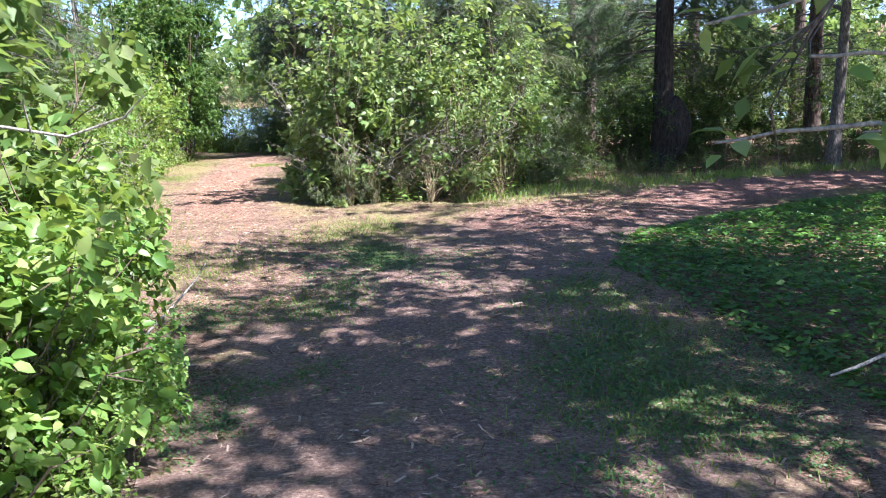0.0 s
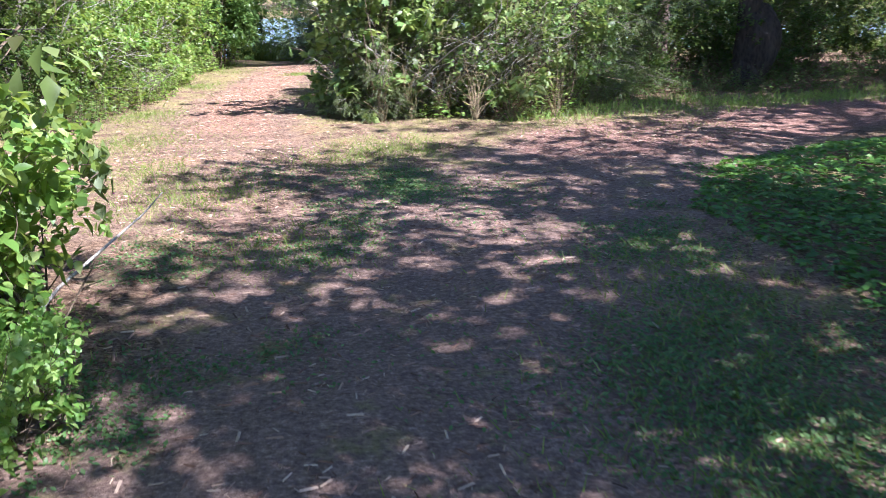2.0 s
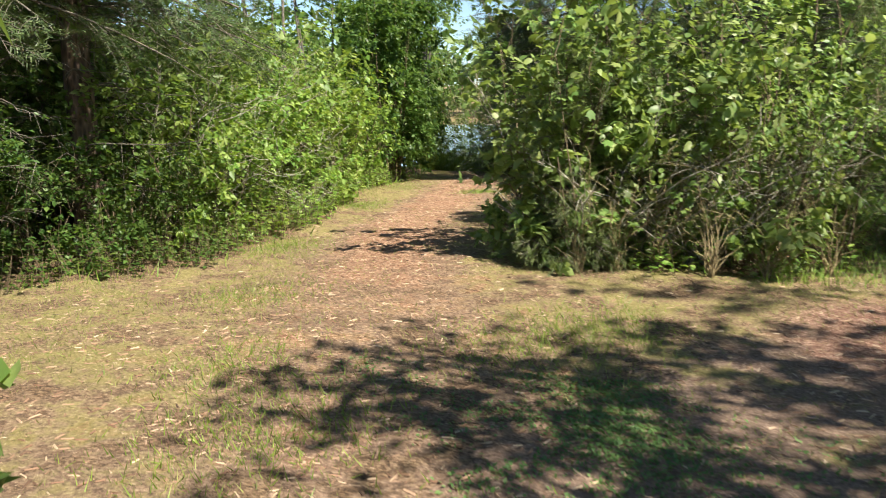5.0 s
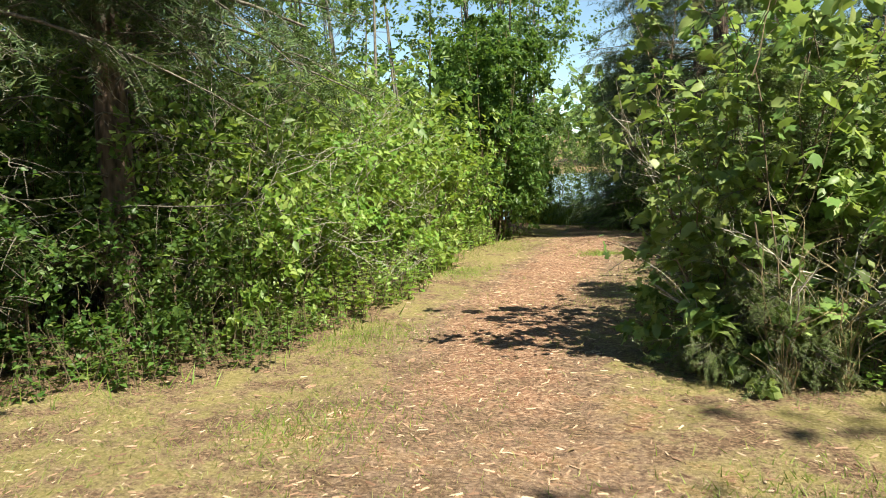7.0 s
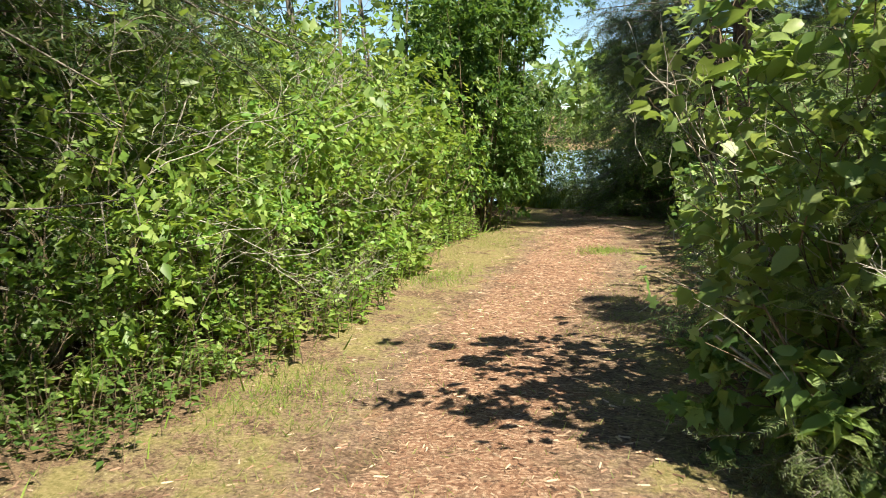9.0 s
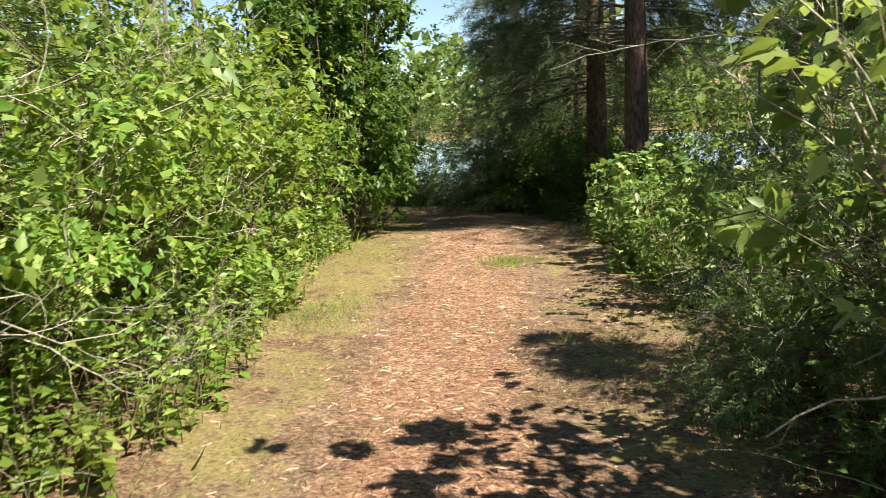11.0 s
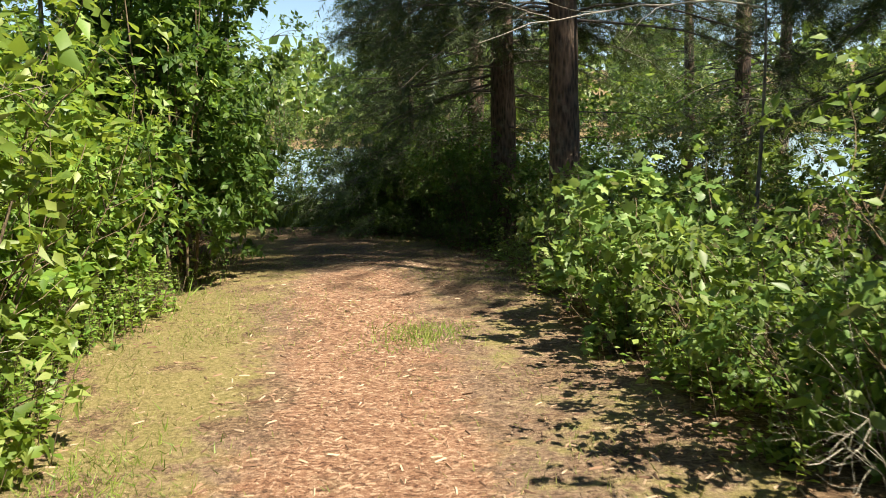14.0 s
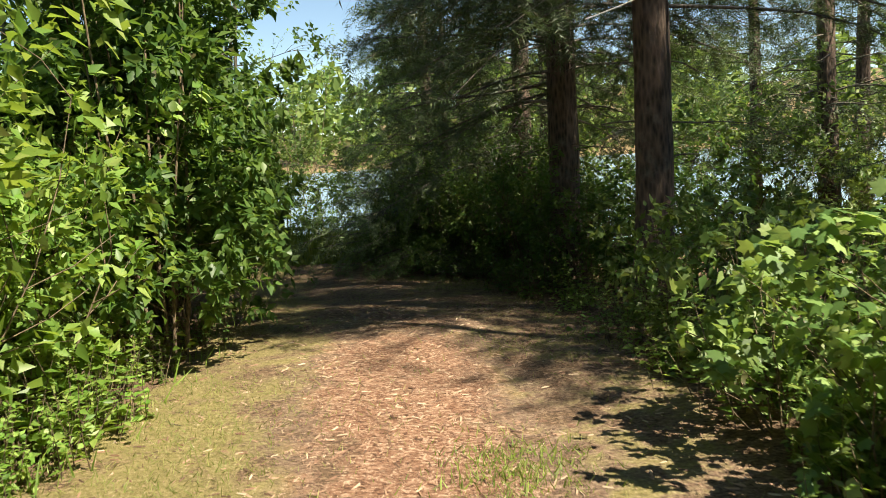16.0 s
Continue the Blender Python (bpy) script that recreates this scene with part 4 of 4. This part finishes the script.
def flowering_rose():
    """The rose bush with its one open pink flower."""
    bush = plant(ROSE[1], -2.05, 4.95, 30, .7)
    inv = at_place(-2.05, 4.95, 30, .7).inverted()
    c = np.array(inv @ Vector((-1.61, 4.98, .67)))
    rng = np.random.default_rng(4)
    a = np.radians(np.arange(0, 360, 72))
    D = np.stack([np.cos(a), np.sin(a), np.full(5, .35)], 1)
    petal = (LEAF8[0] * np.array([1, 1.7, 1]), LEAF8[1])
    flower = part("flower", [scattered(rng, petal, np.repeat(c[None], 5, 0), D, .07, None, .1)], PETAL, bush, "open pink rose flower")
    eye = tagged(new("flower_centre", mesh_of("flower_centre", [scattered(rng, TUFT, np.repeat(c[None], 40, 0), rng.normal(0, 1, (40, 3)) + np.array([0, 0, 1.6]), .018, None, .6)], GRASS)), "yellow stamens")
    eye.parent = flower
    paths, tips = [], []
    grow(rng, (0, 0, .2), c - np.array([0, 0, .22]), float(np.linalg.norm(c - np.array([0, 0, .2]))), .006, 0, paths, tips, wobble=.02, rise=0)
    part("stem", tubes(paths, 5), TWIG, bush)


def arching_hazel():
    """Long shoots that bend over the ground cover, with large leaves."""
    e = thing("hazel_bush", "hazel with long arching shoots and large leaves", "shrub")
    rng = np.random.default_rng(31)
    shoots = [((3.6, 3.1, 0), (2.6, 3.3, 1.25), (1.85, 3.45, 1.49), (1.20, 3.56, 1.41)), ((3.7, 3.0, 0), (2.7, 3.1, 1.5), (1.95, 3.2, 1.74), (1.46, 3.25, 1.76)),
              ((3.6, 2.8, 0), (2.6, 2.9, 1.7), (1.7, 3.2, 2.05), (1.08, 3.35, 1.90)), ((3.8, 3.3, 0), (3.2, 3.6, .9), (2.5, 3.7, 1.5), (1.95, 3.75, 1.42))]
    for pts, thick in zip(shoots, (.024, .022, .016, .013)):
        q = np.array(pts, float)
        u = np.linspace(0, 3, 16)
        k = np.minimum(u.astype(int), 2)
        line = q[k] + (q[k + 1] - q[k]) * (u - k)[:, None]
        line[1:-1] = (line[:-2] + line[1:-1] * 2 + line[2:]) / 4 + rng.normal(0, .008, (14, 3))
        shoot = part("shoot", tubes([(line, np.linspace(thick, .006, 16))], 7), PALE_BARK, e)
        P = [line[i] + rng.normal(0, .03, 3) for i in range(9, 16) for s in (0, 1) if rng.uniform() < (.9 if i > 13 else .4)]
        D = [(rng.normal(-.3, .5), rng.normal(0, .8), rng.uniform(-.7, .1)) for p in P]
        part("foliage", [scattered(rng, LEAF8, np.array(P), np.array(D), rng.uniform(.10, .17, len(P)), None, .4)], LEAF_BRIGHT, shoot)
    stick = np.array([(2.5, 3.6, .02), (2.2, 3.55, .30), (1.98, 3.5, .43), (1.85, 3.47, .39), (1.72, 3.45, .36)])
    tagged(new("dead_stick", mesh_of("dead_stick", tubes([(stick, [.012, .011, .010, .008, .005])], 6), DEADWOOD)), "pale dead stick poking out of the ground cover", "stick")


def dead_sapling():
    """A thin dead tree whose bare branch hangs over the low shrubs."""
    e = thing("dead_sapling", "thin bare dead sapling with one long crooked branch", "dead tree")
    rng = np.random.default_rng(8)
    t = np.linspace(0, 1, 9)
    base = np.array([-1.5, 20.6, float(ground_z(-1.5, 20.6)) - .05])
    stem = base + np.stack([.1 * np.sin(3 * t), .06 * np.sin(5 * t), 3.2 * t], 1)
    part("trunk", tubes([(stem, .022 * np.linspace(1, .3, 9))], 7), BARK_GREY, e)
    u = np.linspace(0, 1, 12)
    limb = stem[6] + np.stack([-2.35 * u, -.5 * u, .02 * np.sin(9 * u) - .28 * u + .16 * np.sin(3.1 * u)], 1) + rng.normal(0, .015, (12, 3)) * (u[:, None] > 0)
    twig, tips = [(limb, .011 * np.linspace(1, .25, 12))], []
    for i in (4, 6, 8):
        grow(rng, limb[i], (-.8, -.2, rng.uniform(-.5, .4)), .5, .004, 1, twig, tips, 3, .6, .4, 0)
    part("branch", tubes(twig, 5), DEADWOOD, e, "long pale crooked bare branch")
    paths, tips = [], []
    for k in range(4):
        grow(rng, stem[8], rng.normal(0, .5, 3) + np.array([0, 0, .5]), .4, .005, 1, paths, tips, 4, .8, .3, 0)
    part("sprig", [leaves_on(rng, tips, 5, .09, LEAF8)] + tubes(paths, 4), LEAF_PALE, e)


def bare_shoot():
    """A dead, bleached shoot that bows out of the rose bushes."""
    e = thing("bare_shoot", "bleached bare shoot bowing out of the rose bushes", "dead branch")
    P = np.array([(-2.35, 3.5, -.03), (-2.25, 3.4, .8), (-2.0, 3.3, 1.45), (-1.75, 3.25, 1.60), (-1.45, 3.2, 1.55), (-1.2, 3.15, 1.62), (-1.1, 3.1, 1.7)])
    stem = part("stem", tubes([(P, [.012, .011, .009, .008, .006, .004, .002])], 6), DEADWOOD, e)
    part("twig", tubes([(np.array([(-1.6, 3.22, 1.57), (-1.58, 3.15, 1.68), (-1.55, 3.12, 1.78)]), [.005, .004, .002])], 5), DEADWOOD, stem)


bare_shoot()
flowering_rose()
arching_hazel()
dead_sapling()
for k, m in PLACED:
    k.matrix_basis = m
for ob, m in NEAR_TRAIL:
    x, y = m.translation.x, m.translation.y
    if -9.5 < x < 2 and 2 < y < 28 and not ob.name.startswith("broadleaf"):
        cleared(ob, m, .75 if ob.name.startswith("spruce_sapling") else .58 if x > -3 and 11.5 < y < 17 else .95 if ob.name.startswith("alder") else 1.3 if ob.name.startswith("spruce") else .42)


# ---------------------------------------------------------------- grass, ground cover, chips
def spread_over(rng, n, x0, x1, y0, y1, weight):
    x, y = rng.uniform(x0, x1, n), rng.uniform(y0, y1, n)
    w = weight(x, y)
    keep = rng.uniform(0, 1, n) < w
    return x[keep], y[keep]


def on_ground(x, y, up=0.0):
    return np.stack([x, y, ground_z(x, y) + up], 1)


def patchy(x, y, k=1.0):
    """Uneven growth: clumps of several sizes."""
    v = np.zeros(np.shape(x))
    for i, (f, a) in enumerate(((1.1, .5), (2.3, .3), (5.1, .2))):
        c, s = math.cos(1.3 * i + .4), math.sin(1.3 * i + .4)
        u, w = f * k * (c * x - s * y), f * k * (s * x + c * y)
        v += a * np.sin(u + 1.8 * np.sin(.7 * w + i)) * np.sin(w + 1.5 * np.sin(.6 * u + 2 * i))
    return np.clip(.5 + .75 * v, 0, 1)


def build_stuff():
    rng = np.random.default_rng(77)
    # short turf beside the mulch
    x, y = spread_over(rng, 330000, -7.5, 3.0, 2.5, 28, lambda x, y: np.clip(zones(x, y)[1] * 1.5 - .25, 0, 1) * np.clip(patchy(x, y) * 2.2 - .6, .03, 1) * (1 - .6 * np.clip(zones(x, y)[0], 0, 1)))
    n = len(x)
    D = np.stack([rng.normal(0, .7, n), rng.normal(0, .7, n), np.full(n, .8)], 1)
    g = new("turf", mesh_of("turf", [scattered(rng, TUFT, on_ground(x, y, -.004), D, rng.uniform(.025, .07, n), np.array([.3, -1, .2]), .8)], GRASS))
    tagged(g, "thin short dry grass beside the mulch trail", "grass", kind="stuff")
    # greener weeds in the shade of the fork
    x, y = spread_over(rng, 260000, -2.4, 3.0, 2.2, 9.0, lambda x, y: np.clip(patchy(x, y, 1.1) * 1.8 - .62, 0, 1) * inside(x, y, CLEARING) * (.12 + .88 * smooth_step(.35, 1.1, reach(x, y, DARK_TRAIL))) * (1 - .7 * smooth_step(-1.0, -1.8, x) * smooth_step(5.5, 6.5, y)))
    n = len(x)
    a = rng.uniform(0, 2 * np.pi, n)
    D = np.stack([np.cos(a), np.sin(a), rng.uniform(.1, .8, n)], 1)
    g = new("small_weeds", mesh_of("small_weeds", [scattered(rng, LEAF4, on_ground(x, y, .004), D, rng.uniform(.010, .032, n), None, .4)], WEED))
    tagged(g, "small green weeds growing through the trodden soil", "weeds", kind="stuff")
    # lush grass in front of the bushes at the fork
    x, y = spread_over(rng, 40000, -2, 13, 11.8, 16.5, lambda x, y: np.clip(1.1 - reach(x, y, [(-.2, 12.3), (1.0, 12.6), (3, 13.4), (6.5, 14.7), (13, 15.0)]) / .8, 0, 1) * (x > .3))
    n = len(x)
    D = np.stack([rng.normal(0, .4, n), rng.normal(0, .4, n), np.full(n, 1.0)], 1)
    g = new("tall_grass", mesh_of("tall_grass", [scattered(rng, BLADE, on_ground(x, y, -.01), D, rng.uniform(.05, .17, n), np.array([0, -1, .2]), .5)], GRASS_LUSH))
    tagged(g, "lush tall grass along the edge of the trees", "grass", kind="stuff")
    # seeding grass at the hedge foot on the other side
    x, y = spread_over(rng, 14000, -9.5, -4.8, 9.4, 28, lambda x, y: np.clip(.9 - reach(x, y, LEFT_EDGE[7:]) / .5, 0, .8) * patchy(x, y, .6))
    n = len(x)
    D = np.stack([rng.normal(.15, .4, n), rng.normal(0, .4, n), np.full(n, 1.0)], 1)
    g = new("edge_grass", mesh_of("edge_grass", [scattered(rng, BLADE, on_ground(x, y, -.01), D, rng.uniform(.06, .22, n), np.array([0, -1, .2]), .5)], GRASS_LUSH))
    tagged(g, "tall grass blades at the foot of the hedge", "grass", kind="stuff")
    # green tufts that stand in the mulch
    P, S = [], []
    for cx, cy, r, m in ((-4.25, 19.6, .38, 900), (-2.3, 7.7, .7, 1600), (-3.0, 8.6, .5, 700), (-4.9, 12.8, .5, 900), (-3.9, 10.4, .6, 800), (-1.4, 9.6, .7, 1200), (-5.6, 17.0, .5, 900), (-1.2, 6.4, .6, 900), (1.2, 5.6, .8, 1500), (1.0, 3.9, .7, 1500), (-.9, 10.2, .6, 900)):
        d = rng.normal(0, r * .5, (m, 2))
        P.append(on_ground(cx + d[:, 0], cy + d[:, 1] * 1.3, -.004))
    P = np.concatenate(P)
    n = len(P)
    D = np.stack([rng.normal(0, .6, n), rng.normal(0, .6, n), np.full(n, .9)], 1)
    g = new("grass_tufts", mesh_of("grass_tufts", [scattered(rng, TUFT, P, D, rng.uniform(.03, .085, n), np.array([.3, -1, .2]), .8)], GRASS_LUSH))
    tagged(g, "small green grass tufts standing in the mulch", "grass", kind="stuff")
    # reeds at the bright end of the trail
    x, y = spread_over(rng, 9000, -9.3, -6.4, 30.9, 33.2, lambda x, y: .5 * patchy(x, y, .5))
    n = len(x)
    D = np.stack([rng.normal(0, .25, n), rng.normal(0, .25, n), np.full(n, 1.0)], 1)
    g = new("reeds", mesh_of("reeds", [scattered(rng, BLADE, on_ground(x, y, -.02), D, rng.uniform(.25, .7, n), np.array([0, -1, .2]), .5)], GRASS_LUSH))
    tagged(g, "yellow-green reeds at the end of the trail", "reeds", kind="stuff")
    # ground cover
    x, y = spread_over(rng, 62000, 1.4, 11, 3.0, 11.8, lambda x, y: inside(x, y, COVER_POLY) * np.where(x < 6, 1, .5))
    n = len(x)
    edge = np.clip(reach(x, y, COVER_POLY + COVER_POLY[:1]) / .7, .15, 1)
    h = edge * (.10 + .12 * patchy(x, y, .9)) * rng.uniform(.35, 1.1, n) ** .5
    a = rng.uniform(0, 2 * np.pi, n)
    D = np.stack([np.cos(a), np.sin(a), rng.uniform(-.3, .3, n)], 1)
    g = new("ground_cover", mesh_of("ground_cover", [scattered(rng, LEAF4, on_ground(x, y, 0) + np.stack([0 * h, 0 * h, h], 1), D, rng.uniform(.035, .085, n), None, .35)], COVER))
    tagged(g, "dense low green ground cover beside the fork", "ground cover", kind="stuff")
    # bark mulch
    x, y = spread_over(rng, 430000, -7, 3.5, 2.2, 25, lambda x, y: np.clip(zones(x, y)[0] * .62 + zones(x, y)[2] * .3 + .26 * zones(x, y)[3], 0, 1) * (.45 + .55 * patchy(x, y, 1.3)) * inside(x, y, CLEARING))
    n = len(x)
    a = rng.uniform(0, 2 * np.pi, n)
    D = np.stack([np.cos(a), np.sin(a), rng.normal(0, .12, n)], 1)
    s = .016 + .08 * rng.uniform(0, 1, n) ** 3
    g = new("wood_chips", mesh_of("wood_chips", [scattered(rng, CHIPLET, on_ground(x, y, .001), D, s * .78, None, .25)], CHIP, False))
    tagged(g, "reddish brown and pale shredded bark chips", "wood chips", kind="stuff")


build_stuff()


def small_finds():
    """Fallen leaves and sticks lying on the trail."""
    rng = random.Random(9)
    leaf = tagged(new("fallen_leaf", mesh_of("fallen_leaf", [(LEAF8[0], LEAF8[1])], DRY_LEAF)), "dry pale fallen leaf on the trail", "leaf", "fallen leaves on the trail")
    spots = []
    while len(spots) < 170:
        x, y = rng.uniform(-7, 3), rng.uniform(2.6, 24)
        if inside(np.array([x]), np.array([y]), CLEARING)[0] and not inside(np.array([x]), np.array([y]), COVER_POLY)[0]:
            spots.append((x, y))
    for i, (x, y) in enumerate(spots):
        s = rng.uniform(.045, .10)
        m = Matrix.Translation((x, y, float(ground_z(x, y)) + .012)) @ pose(0, 0, 0, rng.uniform(-18, 18), rng.uniform(-18, 18), rng.uniform(0, 360)) @ Matrix.Scale(s, 4)
        if i == 0:
            leaf.matrix_basis = m
        else:
            copy_thing(leaf, m)
    g = np.random.default_rng(12)
    paths, tips = [], []
    grow(g, (0, 0, 0), (1, 0, .02), .45, .008, 1, paths, tips, 3, .5, .3, 0)
    stick = tagged(new("stick", mesh_of("stick", tubes(paths, 5), TWIG)), "thin brown stick lying on the ground", "stick", "sticks on the ground")
    for i in range(90):
        while True:
            x, y = rng.uniform(-6.5, 2.5), rng.uniform(2.8, 24)
            if inside(np.array([x]), np.array([y]), CLEARING)[0]:
                break
        m = Matrix.Translation((x, y, float(ground_z(x, y)) + .012)) @ pose(0, 0, 0, rng.uniform(0, 360), 0, rng.uniform(0, 360)) @ Matrix.Scale(rng.uniform(.4, 1.1), 4)
        if i == 0:
            stick.matrix_basis = m
        else:
            copy_thing(stick, m)
    # the pale stick that leans out of the rose bush
    P = np.array([(-1.95, 4.3, .0), (-1.80, 4.75, .30), (-1.72, 5.1, .40), (-1.72, 5.5, .44), (-1.75, 5.85, .48)])
    tagged(new("leaning_stick", mesh_of("leaning_stick", tubes([(P, [.009, .008, .007, .005, .003])], 6), DEADWOOD)), "pale bare stick leaning out of the rose bush", "stick")


small_finds()


# ---------------------------------------------------------------- the far shore
def far_woods():
    rng = np.random.default_rng(55)
    pieces = []
    P, D, S = [], [], []
    n = 520
    for k in range(n):
        b = k / n
        if b < .7:
            x, y = rng.uniform(-260, 330), rng.uniform(176, 230)
        elif b < .85:
            x, y = rng.uniform(-130, -76), rng.uniform(0, 180)
        else:
            x, y = rng.uniform(128, 200), rng.uniform(-40, 180)
        h = rng.uniform(13, 24)
        z = float(ground_z(x, y))
        m = 90
        u = rng.uniform(0, 1, m)
        r = .32 * h * np.sin(np.pi * np.clip(u * .85 + .12, 0, 1)) * rng.uniform(.5, 1.1, m)
        a = rng.uniform(0, 2 * np.pi, m)
        P.append(np.stack([x + r * np.cos(a), y + r * np.sin(a), z + h * (.06 + .94 * u)], 1))
        D.append(rng.normal(0, 1, (m, 3)))
        S.append(rng.uniform(.7, 1.6, m) * h * .12)
    g = new("far_woods", mesh_of("far_woods", [scattered(rng, LEAF4, np.concatenate(P), np.concatenate(D), np.concatenate(S), None, .9)], LEAF_MID))
    tagged(g, "sunlit woods on the far shore of the lake", "woods", kind="stuff")


far_woods()
